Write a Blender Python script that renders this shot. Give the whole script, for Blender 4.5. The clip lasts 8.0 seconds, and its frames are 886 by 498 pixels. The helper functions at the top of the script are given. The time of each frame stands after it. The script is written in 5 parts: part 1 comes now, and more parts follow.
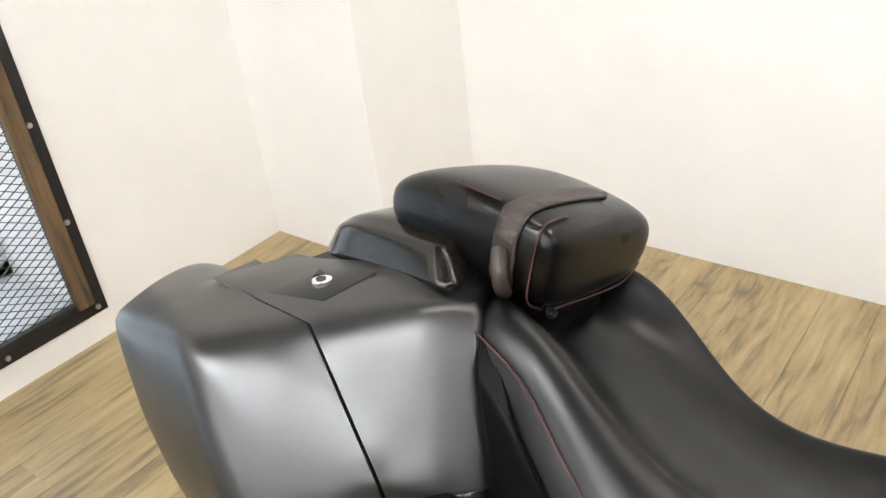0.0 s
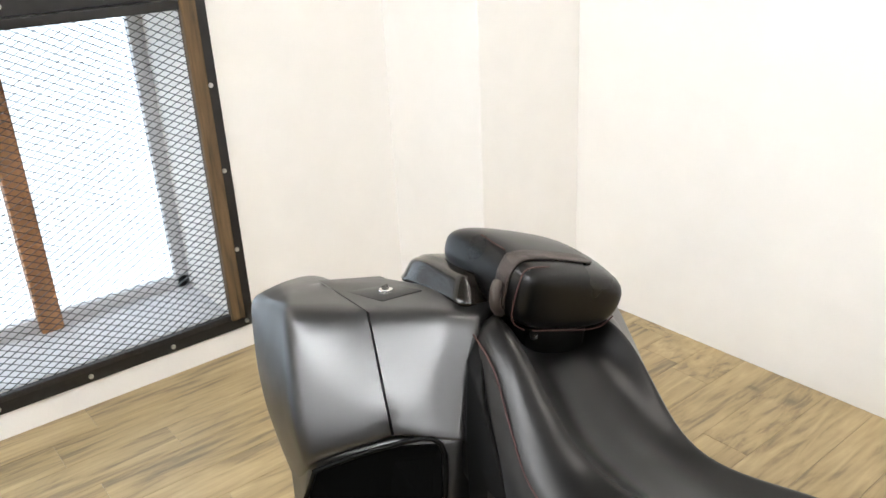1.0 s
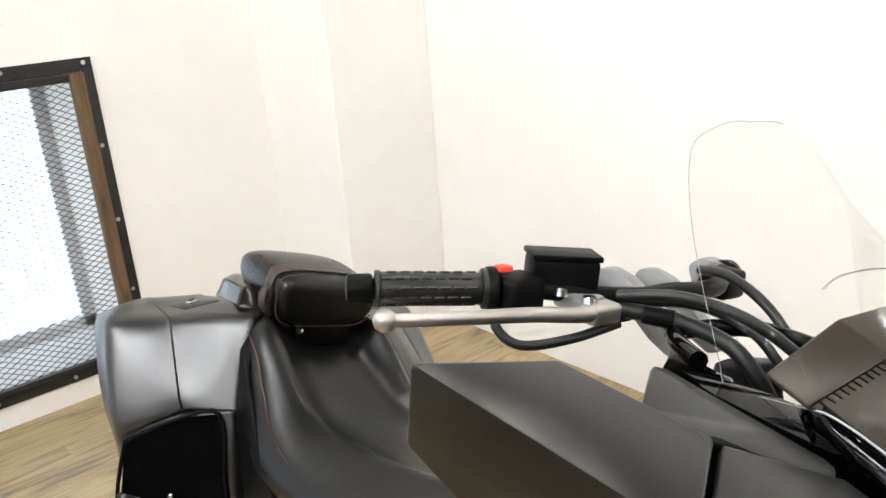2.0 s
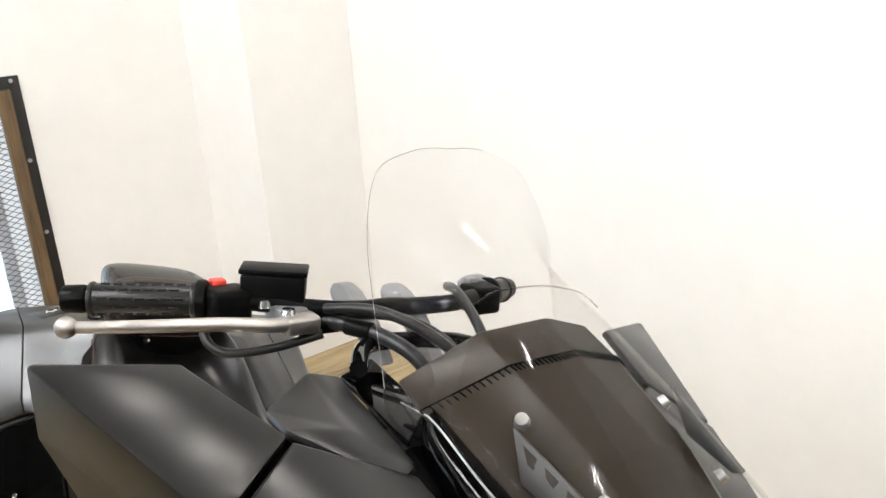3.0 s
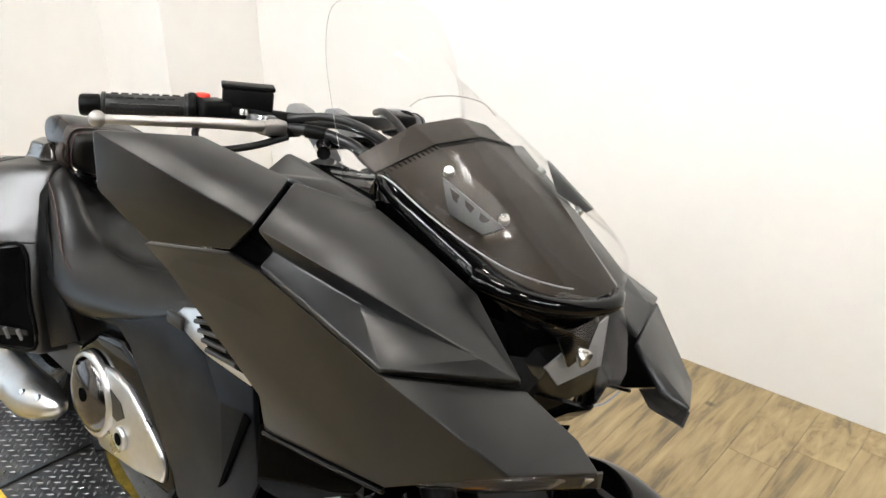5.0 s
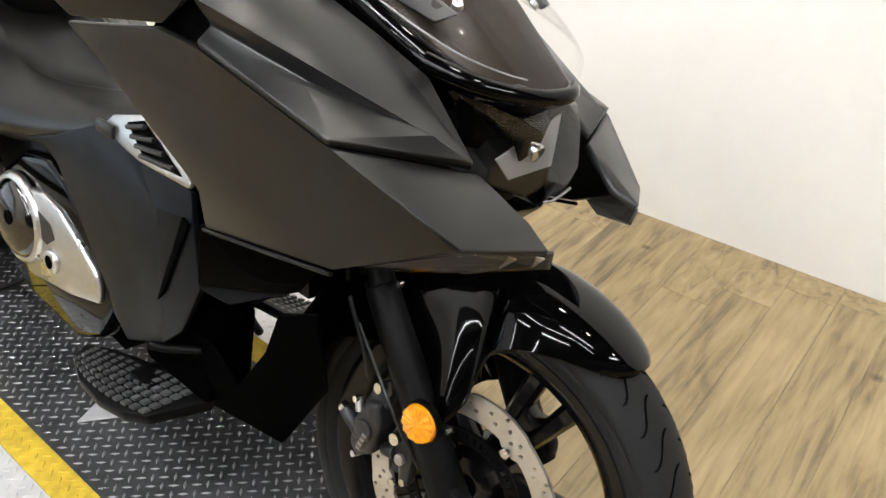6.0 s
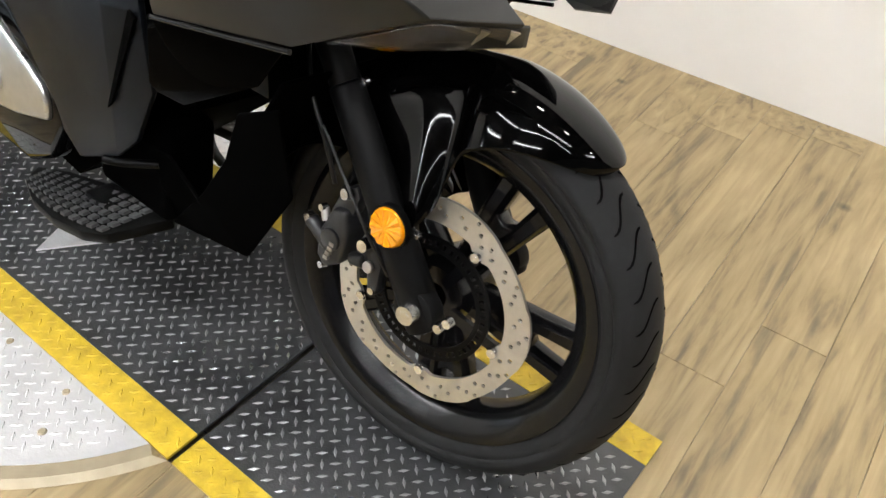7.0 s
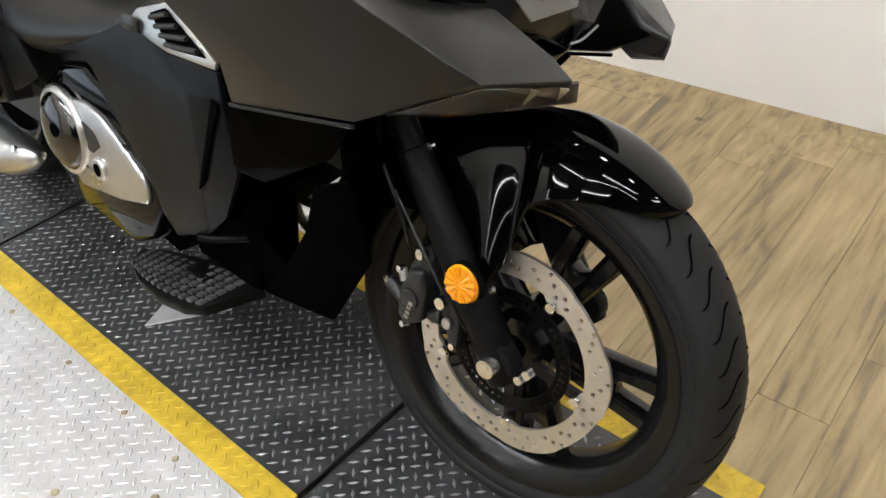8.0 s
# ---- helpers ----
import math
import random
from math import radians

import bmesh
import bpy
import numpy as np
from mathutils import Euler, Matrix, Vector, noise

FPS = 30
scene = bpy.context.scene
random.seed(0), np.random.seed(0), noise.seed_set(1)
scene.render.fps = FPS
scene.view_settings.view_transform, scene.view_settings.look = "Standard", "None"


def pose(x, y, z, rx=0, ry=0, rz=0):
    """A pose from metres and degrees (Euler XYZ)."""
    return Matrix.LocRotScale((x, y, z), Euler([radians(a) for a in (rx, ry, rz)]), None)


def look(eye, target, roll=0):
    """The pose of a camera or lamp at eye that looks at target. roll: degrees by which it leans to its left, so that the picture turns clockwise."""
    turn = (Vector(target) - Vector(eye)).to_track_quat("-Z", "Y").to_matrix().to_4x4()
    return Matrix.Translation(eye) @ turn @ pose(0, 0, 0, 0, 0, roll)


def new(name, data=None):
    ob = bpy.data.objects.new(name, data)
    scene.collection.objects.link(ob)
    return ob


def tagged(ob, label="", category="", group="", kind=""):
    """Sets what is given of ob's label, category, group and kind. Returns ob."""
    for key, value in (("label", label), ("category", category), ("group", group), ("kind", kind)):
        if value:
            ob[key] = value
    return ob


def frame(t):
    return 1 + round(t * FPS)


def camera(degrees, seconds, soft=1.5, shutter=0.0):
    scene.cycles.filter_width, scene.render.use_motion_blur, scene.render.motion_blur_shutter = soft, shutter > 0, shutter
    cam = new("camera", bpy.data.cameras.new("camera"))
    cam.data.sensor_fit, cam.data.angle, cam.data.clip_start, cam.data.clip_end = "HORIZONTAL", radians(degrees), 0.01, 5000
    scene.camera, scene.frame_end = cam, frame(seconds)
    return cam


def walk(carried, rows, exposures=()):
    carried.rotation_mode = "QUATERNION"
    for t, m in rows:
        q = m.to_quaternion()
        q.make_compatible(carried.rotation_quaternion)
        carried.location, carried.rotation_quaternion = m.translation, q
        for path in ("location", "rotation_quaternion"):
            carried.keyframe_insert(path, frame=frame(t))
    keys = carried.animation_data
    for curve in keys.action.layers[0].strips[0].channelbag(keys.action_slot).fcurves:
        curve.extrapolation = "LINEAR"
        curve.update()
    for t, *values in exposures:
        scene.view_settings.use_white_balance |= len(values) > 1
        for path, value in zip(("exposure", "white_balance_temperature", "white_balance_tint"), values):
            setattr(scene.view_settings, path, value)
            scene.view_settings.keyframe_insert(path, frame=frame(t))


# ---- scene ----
cam = camera(57.2, 8.0)
PATH = [
    (0, (-0.942, -0.227, 1.208), (-2.066, 1.08, 0.194), -7.0),
    (0.5, (-0.772, -0.365, 1.224), (-2.034, 0.917, 0.351), -6.4),
    (1, (-0.56, -0.389, 1.302), (-2.013, 0.746, 0.527), -3.0),
    (1.2, (-0.463, -0.354, 1.294), (-1.969, 0.73, 0.547), -2.3),
    (2.3, (0.074, -0.324, 1.372), (-1.35, 0.92, 0.718), -4.9),
    (2.5, (0.134, -0.278, 1.371), (-1.31, 0.937, 0.71), -5.1),
    (3, (0.229, -0.12, 1.357), (-1.243, 1.079, 0.729), -4.0),
    (3.5, (0.265, -0.058, 1.332), (-1.215, 1.123, 0.688), -4.6),
    (4, (0.306, -0.107, 1.318), (-1.148, 1.03, 0.549), -5.6),
    (4.2, (0.334, -0.17, 1.323), (-1.073, 1.012, 0.535), -4.6),
    (5.3, (0.439, -0.463, 1.336), (-0.705, 0.943, 0.492), -0.0),
    (5.5, (0.437, -0.466, 1.303), (-0.67, 0.965, 0.452), 0.6),
    (6, (0.433, -0.45, 1.229), (-0.56, 0.897, 0.134), 2.4),
    (6.3, (0.434, -0.459, 1.185), (-0.509, 0.865, 0.019), 2.6),
    (6.5, (0.429, -0.45, 1.17), (-0.447, 0.835, -0.088), 2.3),
    (7, (0.445, -0.46, 1.136), (-0.358, 0.779, -0.214), 4.4),
    (7.5, (0.467, -0.457, 1.123), (-0.336, 0.754, -0.252), 3.2),
    (8, (0.482, -0.455, 1.157), (-0.563, 0.704, -0.093), -5.4),
]
walk(cam, [(t, look(eye, target, roll)) for t, eye, target, roll in PATH],
     [(0.0, 0.05), (1.2, 0.0), (2.5, -0.05), (4.2, 0.0), (5.5, 0.0), (6.5, -0.02), (7.5, -0.1), (8.0, -0.25)])

# ---- light ----
world = bpy.data.worlds.new("daylight")
scene.world = world
world.use_nodes = True
wn = world.node_tree
sky = wn.nodes.new("ShaderNodeTexSky")
sky.sky_type, sky.sun_disc = "NISHITA", False
sky.sun_elevation, sky.sun_rotation = radians(38), radians(250)
wn.links.new(sky.outputs[0], wn.nodes["Background"].inputs[0])
wn.nodes["Background"].inputs[1].default_value = 0.12


# ---- materials ----
def material(name, color=(0.8, 0.8, 0.8), rough=0.5, metal=0.0, var=0.0, scale=20.0, bump=0.0, bump_scale=200.0,
             coat=0.0, stain=0.0, per_object=0.0, ior=1.45, spec=0.5):
    """A principled material with fine grain, broader stains and a bump."""
    m = bpy.data.materials.new(name)
    m.use_nodes = True
    t = m.node_tree
    b = t.nodes["Principled BSDF"]
    b.inputs["Base Color"].default_value = (*color, 1)
    b.inputs["Roughness"].default_value = rough
    b.inputs["Metallic"].default_value = metal
    b.inputs["Coat Weight"].default_value = coat
    b.inputs["IOR"].default_value = ior
    b.inputs["Specular IOR Level"].default_value = spec
    geo = t.nodes.new("ShaderNodeTexCoord")
    if var or stain or per_object:
        big = t.nodes.new("ShaderNodeTexNoise")
        big.inputs["Scale"].default_value, big.inputs["Detail"].default_value = scale * 0.15, 5
        small = t.nodes.new("ShaderNodeTexNoise")
        small.inputs["Scale"].default_value, small.inputs["Detail"].default_value = scale, 4
        for n in (big, small):
            t.links.new(geo.outputs["Object"], n.inputs["Vector"])
        add = t.nodes.new("ShaderNodeMath")
        add.operation = "ADD"
        t.links.new(big.outputs[0], add.inputs[0])
        t.links.new(small.outputs[0], add.inputs[1])
        span = t.nodes.new("ShaderNodeMapRange")
        span.inputs[1].default_value, span.inputs[2].default_value = 0.6, 1.4
        span.inputs[3].default_value, span.inputs[4].default_value = 1 - var - stain, 1 + var
        t.links.new(add.outputs[0], span.inputs[0])
        value = span.outputs[0]
        if per_object:
            info = t.nodes.new("ShaderNodeObjectInfo")
            rnd = t.nodes.new("ShaderNodeMapRange")
            rnd.inputs[3].default_value, rnd.inputs[4].default_value = 1 - per_object, 1 + per_object
            t.links.new(info.outputs["Random"], rnd.inputs[0])
            mul = t.nodes.new("ShaderNodeMath")
            mul.operation = "MULTIPLY"
            t.links.new(value, mul.inputs[0])
            t.links.new(rnd.outputs[0], mul.inputs[1])
            value = mul.outputs[0]
        scale_c = t.nodes.new("ShaderNodeVectorMath")
        scale_c.operation = "SCALE"
        scale_c.inputs[0].default_value = color
        t.links.new(value, scale_c.inputs["Scale"])
        t.links.new(scale_c.outputs[0], b.inputs["Base Color"])
        rr = t.nodes.new("ShaderNodeMapRange")
        rr.inputs[1].default_value, rr.inputs[2].default_value = 0.35, 0.65
        rr.inputs[3].default_value, rr.inputs[4].default_value = rough * 0.9, min(1, rough * 1.12)
        t.links.new(big.outputs[0], rr.inputs[0])
        t.links.new(rr.outputs[0], b.inputs["Roughness"])
    if bump:
        fine = t.nodes.new("ShaderNodeTexNoise")
        fine.inputs["Scale"].default_value, fine.inputs["Detail"].default_value = bump_scale, 3
        t.links.new(geo.outputs["Object"], fine.inputs["Vector"])
        bn = t.nodes.new("ShaderNodeBump")
        bn.inputs["Strength"].default_value, bn.inputs["Distance"].default_value = bump, 0.002
        t.links.new(fine.outputs[0], bn.inputs["Height"])
        t.links.new(bn.outputs[0], b.inputs["Normal"])
    return m


def wood_material(name, dark, light, along="X", rough=0.45, grain=30.0, per_object=0.35):
    """Weathered plank: long streaks along one axis, knots, and a tone of its own for each board."""
    m = bpy.data.materials.new(name)
    m.use_nodes = True
    t = m.node_tree
    b = t.nodes["Principled BSDF"]
    geo = t.nodes.new("ShaderNodeTexCoord")
    info = t.nodes.new("ShaderNodeObjectInfo")
    shift = t.nodes.new("ShaderNodeVectorMath")
    shift.operation = "MULTIPLY_ADD"
    shift.inputs[1].default_value = (37.0, 19.0, 11.0)
    t.links.new(info.outputs["Random"], shift.inputs[0])
    t.links.new(geo.outputs["Object"], shift.inputs[2])
    mp = t.nodes.new("ShaderNodeMapping")
    mp.inputs["Scale"].default_value = {"X": (2.4, grain, grain), "Y": (grain, 2.4, grain), "Z": (grain, grain, 2.4)}[along]
    t.links.new(shift.outputs[0], mp.inputs[0])
    streak = t.nodes.new("ShaderNodeTexNoise")
    streak.inputs["Scale"].default_value, streak.inputs["Detail"].default_value = 1.6, 8
    streak.inputs["Distortion"].default_value = 0.6
    t.links.new(mp.outputs[0], streak.inputs["Vector"])
    blotch = t.nodes.new("ShaderNodeTexNoise")
    blotch.inputs["Scale"].default_value, blotch.inputs["Detail"].default_value = 2.6, 9
    blotch.inputs["Roughness"].default_value, blotch.inputs["Distortion"].default_value = 0.62, 0.5
    wide = t.nodes.new("ShaderNodeMapping")
    wide.inputs["Scale"].default_value = {"X": (0.9, 4.0, 4.0), "Y": (4.0, 0.9, 4.0), "Z": (4.0, 4.0, 0.9)}[along]
    t.links.new(shift.outputs[0], wide.inputs[0])
    t.links.new(wide.outputs[0], blotch.inputs["Vector"])
    mix = t.nodes.new("ShaderNodeMath")
    mix.operation = "MULTIPLY_ADD"
    mix.inputs[1].default_value = 0.52
    t.links.new(blotch.outputs[0], mix.inputs[0])
    half = t.nodes.new("ShaderNodeMath")
    half.operation = "MULTIPLY"
    half.inputs[1].default_value = 0.58
    t.links.new(streak.outputs[0], half.inputs[0])
    t.links.new(half.outputs[0], mix.inputs[2])
    tone = t.nodes.new("ShaderNodeMath")
    tone.operation = "MULTIPLY_ADD"
    tone.inputs[1].default_value = per_object * 0.16
    t.links.new(info.outputs["Random"], tone.inputs[0])
    t.links.new(mix.outputs[0], tone.inputs[2])
    ramp = t.nodes.new("ShaderNodeValToRGB")
    ramp.color_ramp.elements[0].position, ramp.color_ramp.elements[1].position = 0.43, 0.72
    ramp.color_ramp.elements[0].color = (*dark, 1)
    ramp.color_ramp.elements[1].color = (*light, 1)
    mid = ramp.color_ramp.elements.new(0.55)
    mid.color = (*(d * 0.45 + c * 0.55 * k for d, c, k in zip(dark, light, (1.02, 1.0, 0.90))), 1)
    t.links.new(tone.outputs[0], ramp.inputs[0])
    # knots
    knot = t.nodes.new("ShaderNodeTexVoronoi")
    knot.inputs["Scale"].default_value = 3.3
    t.links.new(shift.outputs[0], knot.inputs["Vector"])
    kr = t.nodes.new("ShaderNodeMapRange")
    kr.inputs[1].default_value, kr.inputs[2].default_value = 0.02, 0.075
    kr.inputs[3].default_value, kr.inputs[4].default_value = 0.35, 1.0
    t.links.new(knot.outputs["Distance"], kr.inputs[0])
    kc = t.nodes.new("ShaderNodeVectorMath")
    kc.operation = "SCALE"
    t.links.new(ramp.outputs[0], kc.inputs[0])
    t.links.new(kr.outputs[0], kc.inputs["Scale"])
    t.links.new(kc.outputs[0], b.inputs["Base Color"])
    b.inputs["Roughness"].default_value = rough
    bn = t.nodes.new("ShaderNodeBump")
    bn.inputs["Strength"].default_value, bn.inputs["Distance"].default_value = 0.25, 0.002
    t.links.new(streak.outputs[0], bn.inputs["Height"])
    t.links.new(bn.outputs[0], b.inputs["Normal"])
    return m


def glowing(name, color, strength):
    m = bpy.data.materials.new(name)
    m.use_nodes = True
    b = m.node_tree.nodes["Principled BSDF"]
    b.inputs["Base Color"].default_value = (*color, 1)
    b.inputs["Emission Color"].default_value = (*color, 1)
    b.inputs["Emission Strength"].default_value = strength
    return m


def clear(name, color, rough=0.0, ior=1.45, base=0.005):
    """Thin clear plastic: see-through, with gloss that grows towards the grazing edge."""
    m = bpy.data.materials.new(name)
    m.use_nodes = True
    t = m.node_tree
    t.nodes.remove(t.nodes["Principled BSDF"])
    see = t.nodes.new("ShaderNodeBsdfTransparent")
    see.inputs[0].default_value = (*color, 1)
    shine = t.nodes.new("ShaderNodeBsdfGlossy")
    shine.inputs["Roughness"].default_value = rough
    edge = t.nodes.new("ShaderNodeLayerWeight")
    edge.inputs[0].default_value = 0.5
    power = t.nodes.new("ShaderNodeMath")
    power.operation = "POWER"
    power.inputs[1].default_value = 5.0
    t.links.new(edge.outputs["Facing"], power.inputs[0])
    gain = t.nodes.new("ShaderNodeMath")
    gain.operation = "MULTIPLY_ADD"
    gain.inputs[1].default_value, gain.inputs[2].default_value = ior - 1, base
    t.links.new(power.outputs[0], gain.inputs[0])
    mix = t.nodes.new("ShaderNodeMixShader")
    t.links.new(gain.outputs[0], mix.inputs[0])
    t.links.new(see.outputs[0], mix.inputs[1])
    t.links.new(shine.outputs[0], mix.inputs[2])
    t.links.new(mix.outputs[0], t.nodes["Material Output"].inputs[0])
    return m


WALL = material("white wall paint", (0.84, 0.82, 0.79), 0.75, var=0.03, scale=9, bump=0.15, bump_scale=120)
# for unseen walls only, dark so that less light bounces onto the bike
SHADE_WALL = material("unseen dark wall paint", (0.07, 0.07, 0.073), 0.75, var=0.05, scale=9, bump=0.15, bump_scale=120)
CEILING = material("dark grey ceiling paint", (0.07, 0.07, 0.075), 0.8, var=0.02, scale=8)
FLOOR_BASE = material("dark floor joint", (0.27, 0.205, 0.125), 0.8, var=0.2, scale=30)
PLANK = wood_material("weathered oak plank", (0.135, 0.100, 0.058), (0.40, 0.303, 0.162), "Y", 0.38)
TIMBER = wood_material("old brown timber", (0.012, 0.009, 0.006), (0.15, 0.09, 0.04), "Z", 0.7, per_object=0.2)
POST_WOOD = wood_material("orange pine post", (0.20, 0.085, 0.03), (0.42, 0.20, 0.08), "Z", 0.6, per_object=0.1)
IRON = material("black painted steel", (0.022, 0.021, 0.021), 0.42, 0.3, var=0.25, scale=40, bump=0.2)
SCREW = material("zinc screw", (0.62, 0.62, 0.62), 0.3, 1.0)
BLACK_PLATE = material("worn black tread plate", (0.070, 0.071, 0.073), 0.34, 0.5, var=0.35, scale=25, stain=0.3, bump=0.3, bump_scale=300)
LUG_MAT = material("worn tread lug", (0.36, 0.36, 0.365), 0.28, 0.8, var=0.3, scale=30)
SILVER_PLATE = material("silver tread plate", (0.70, 0.70, 0.71), 0.36, 0.55, var=0.12, scale=20, stain=0.1, bump=0.15)
YELLOW = material("worn yellow floor paint", (0.62, 0.43, 0.03), 0.5, var=0.2, scale=45, stain=0.25, bump=0.25)
RIM_GREY = material("dull tan steel rim", (0.36, 0.30, 0.20), 0.45, 0.2, var=0.2, scale=30)
WINDOW_GLOW = glowing("bright day outside", (0.78, 0.89, 1.0), 1.6)
ALLOY_TRIM = material("bright steel", (0.7, 0.7, 0.7), 0.3, 1.0)
REVEAL = material("grey window reveal", (0.62, 0.62, 0.63), 0.7, var=0.1, scale=14)


# ---- building blocks ----
def link(name, bm, mat, parent=None, label="", smooth=None):
    """The bmesh as one mesh object, under a thing when a parent is given."""
    me = bpy.data.meshes.new(name)
    bm.normal_update()
    bm.to_mesh(me)
    bm.free()
    for one in (mat if isinstance(mat, (list, tuple)) else [mat]):
        me.materials.append(one)
    if smooth is not None:
        me.shade_smooth()
        if smooth < 179:
            me.set_sharp_from_angle(angle=radians(smooth))
    ob = new(name, me)
    if parent:
        ob.parent = parent
    return tagged(ob, label)


def part(name, bm, mat, parent, label="", smooth=None):
    return link(name, bm, mat, parent, label, smooth)


def empty(name, m=None):
    ob = new(name)
    ob.empty_display_size = 0.1
    if m is not None:
        ob.matrix_basis = m
    return ob


def box(lo, hi, bevel=0.0, seg=2, bm=None):
    bm = bm or bmesh.new()
    vs = [bm.verts.new((x, y, z)) for x in (lo[0], hi[0]) for y in (lo[1], hi[1]) for z in (lo[2], hi[2])]
    fs = [bm.faces.new([vs[i] for i in q]) for q in ((0, 1, 3, 2), (4, 6, 7, 5), (0, 4, 5, 1), (2, 3, 7, 6), (0, 2, 6, 4), (1, 5, 7, 3))]
    if bevel:
        bmesh.ops.bevel(bm, geom=list({e for f in fs for e in f.edges}), offset=bevel, segments=seg, profile=0.5, affect="EDGES")
    return bm


def cyl(a, b, r, r2=None, n=20, bm=None, bevel=0.0):
    """A round bar from a to b."""
    bm = bm or bmesh.new()
    a, b = Vector(a), Vector(b)
    d = b - a
    m = Matrix.Translation((a + b) / 2) @ d.to_track_quat("Z", "Y").to_matrix().to_4x4()
    made = bmesh.ops.create_cone(bm, cap_ends=True, segments=n, radius1=r, radius2=r if r2 is None else r2, depth=d.length, matrix=m)
    if bevel:
        es = [e for e in {e for v in made["verts"] for e in v.link_edges} if len(e.link_faces) == 2 and any(len(f.verts) > 4 for f in e.link_faces)]
        bmesh.ops.bevel(bm, geom=es, offset=bevel, segments=2, profile=0.5, affect="EDGES")
    return bm


def tube(pts, r, n=10, bm=None, steps=6):
    """A smooth hose through the points."""
    bm = bm or bmesh.new()
    P = [Vector(p) for p in pts]
    Q = []
    for i in range(len(P) - 1):
        p0, p1, p2, p3 = P[max(i - 1, 0)], P[i], P[i + 1], P[min(i + 2, len(P) - 1)]
        for k in range(steps):
            u = k / steps
            Q.append(0.5 * (2 * p1 + (p2 - p0) * u + (2 * p0 - 5 * p1 + 4 * p2 - p3) * u * u + (3 * p1 - p0 - 3 * p2 + p3) * u ** 3))
    Q.append(P[-1])
    rings = []
    for i, q in enumerate(Q):
        d = (Q[min(i + 1, len(Q) - 1)] - Q[max(i - 1, 0)]).normalized()
        s = d.cross(Vector((0, 0, 1)))
        s = s.normalized() if s.length > 1e-4 else Vector((1, 0, 0))
        u = s.cross(d)
        rr = r(i / (len(Q) - 1)) if callable(r) else r
        rings.append([bm.verts.new(q + rr * (math.cos(2 * math.pi * k / n) * s + math.sin(2 * math.pi * k / n) * u)) for k in range(n)])
    for a, b in zip(rings, rings[1:]):
        for k in range(n):
            bm.faces.new((a[k], a[(k + 1) % n], b[(k + 1) % n], b[k]))
    bm.faces.new(rings[0][::-1])
    bm.faces.new(rings[-1])
    return bm


def prism(outline, lo, hi, axis="z", bevel=0.0, seg=2, bm=None):
    """A flat outline in two coordinates, given thickness along the third axis."""
    bm = bm or bmesh.new()
    put = {"z": lambda p, h: (p[0], p[1], h), "y": lambda p, h: (p[0], h, p[1]), "x": lambda p, h: (h, p[0], p[1])}[axis]
    a = [bm.verts.new(put(p, lo)) for p in outline]
    b = [bm.verts.new(put(p, hi)) for p in outline]
    k = len(a)
    fs = [bm.faces.new(a), bm.faces.new(b)] + [bm.faces.new((a[i], a[(i + 1) % k], b[(i + 1) % k], b[i])) for i in range(k)]
    bmesh.ops.recalc_face_normals(bm, faces=fs)
    if bevel:
        bmesh.ops.bevel(bm, geom=list({e for f in fs for e in f.edges}), offset=bevel, segments=seg, profile=0.5, affect="EDGES")
    return bm


def far(p):
    """The place on the far side that answers to a place on the near side."""
    x, y, z = p
    w = min(1.0, -y / 0.16)
    y2 = -y - (0.055 + 0.10 * max(0.0, x + 0.3)) * w
    return (x - (0.009 + 0.064 * x) * w, y2, z - (0.14 * y2 - 0.008) * w)


def closer(p):
    """Draw the far half of the cockpit in a little."""
    x, y, z = p
    d = 0.4 * max(0.0, y - 0.03)
    return (x + 0.6 * d, y - d, z + 0.42 * d)


def flip(p):
    return (p[0], -p[1], p[2])


def shell(verts, faces, thick=0.006, bevel=0.004, out=(0, -1, 0), mirror=False, seg=2):
    """A folded panel from corner points, given thickness and rounded edges."""
    if mirror:
        verts, out = [far(v) for v in verts], flip(out)
    bm = bmesh.new()
    vs = [bm.verts.new(v) for v in verts]
    for f in faces:
        bm.faces.new([vs[i] for i in f])
    bmesh.ops.recalc_face_normals(bm, faces=bm.faces)
    bm.normal_update()
    if sum((f.normal * f.calc_area()).dot(Vector(out)) for f in bm.faces) < 0:
        bmesh.ops.reverse_faces(bm, faces=bm.faces)
    bm.normal_update()
    normal = {v: v.normal.copy() for v in bm.verts}
    front = list(bm.faces)
    rim = [e for e in bm.edges if len(e.link_faces) == 1]
    twin = {v: bm.verts.new(v.co - normal[v] * thick) for v in vs}
    for f in front:
        bm.faces.new([twin[v] for v in reversed(f.verts)])
    for e in rim:
        f = e.link_faces[0]
        a, b = e.verts
        loop = [l for l in f.loops if l.edge == e][0]
        a, b = loop.vert, loop.link_loop_next.vert
        bm.faces.new((b, a, twin[a], twin[b]))
    bmesh.ops.recalc_face_normals(bm, faces=bm.faces)
    if bevel:
        es = [e for e in bm.edges if len(e.link_faces) == 2 and e.calc_face_angle(0) > 0.14]
        bmesh.ops.bevel(bm, geom=es, offset=bevel, segments=seg, profile=0.5, affect="EDGES", clamp_overlap=True)
    return bm


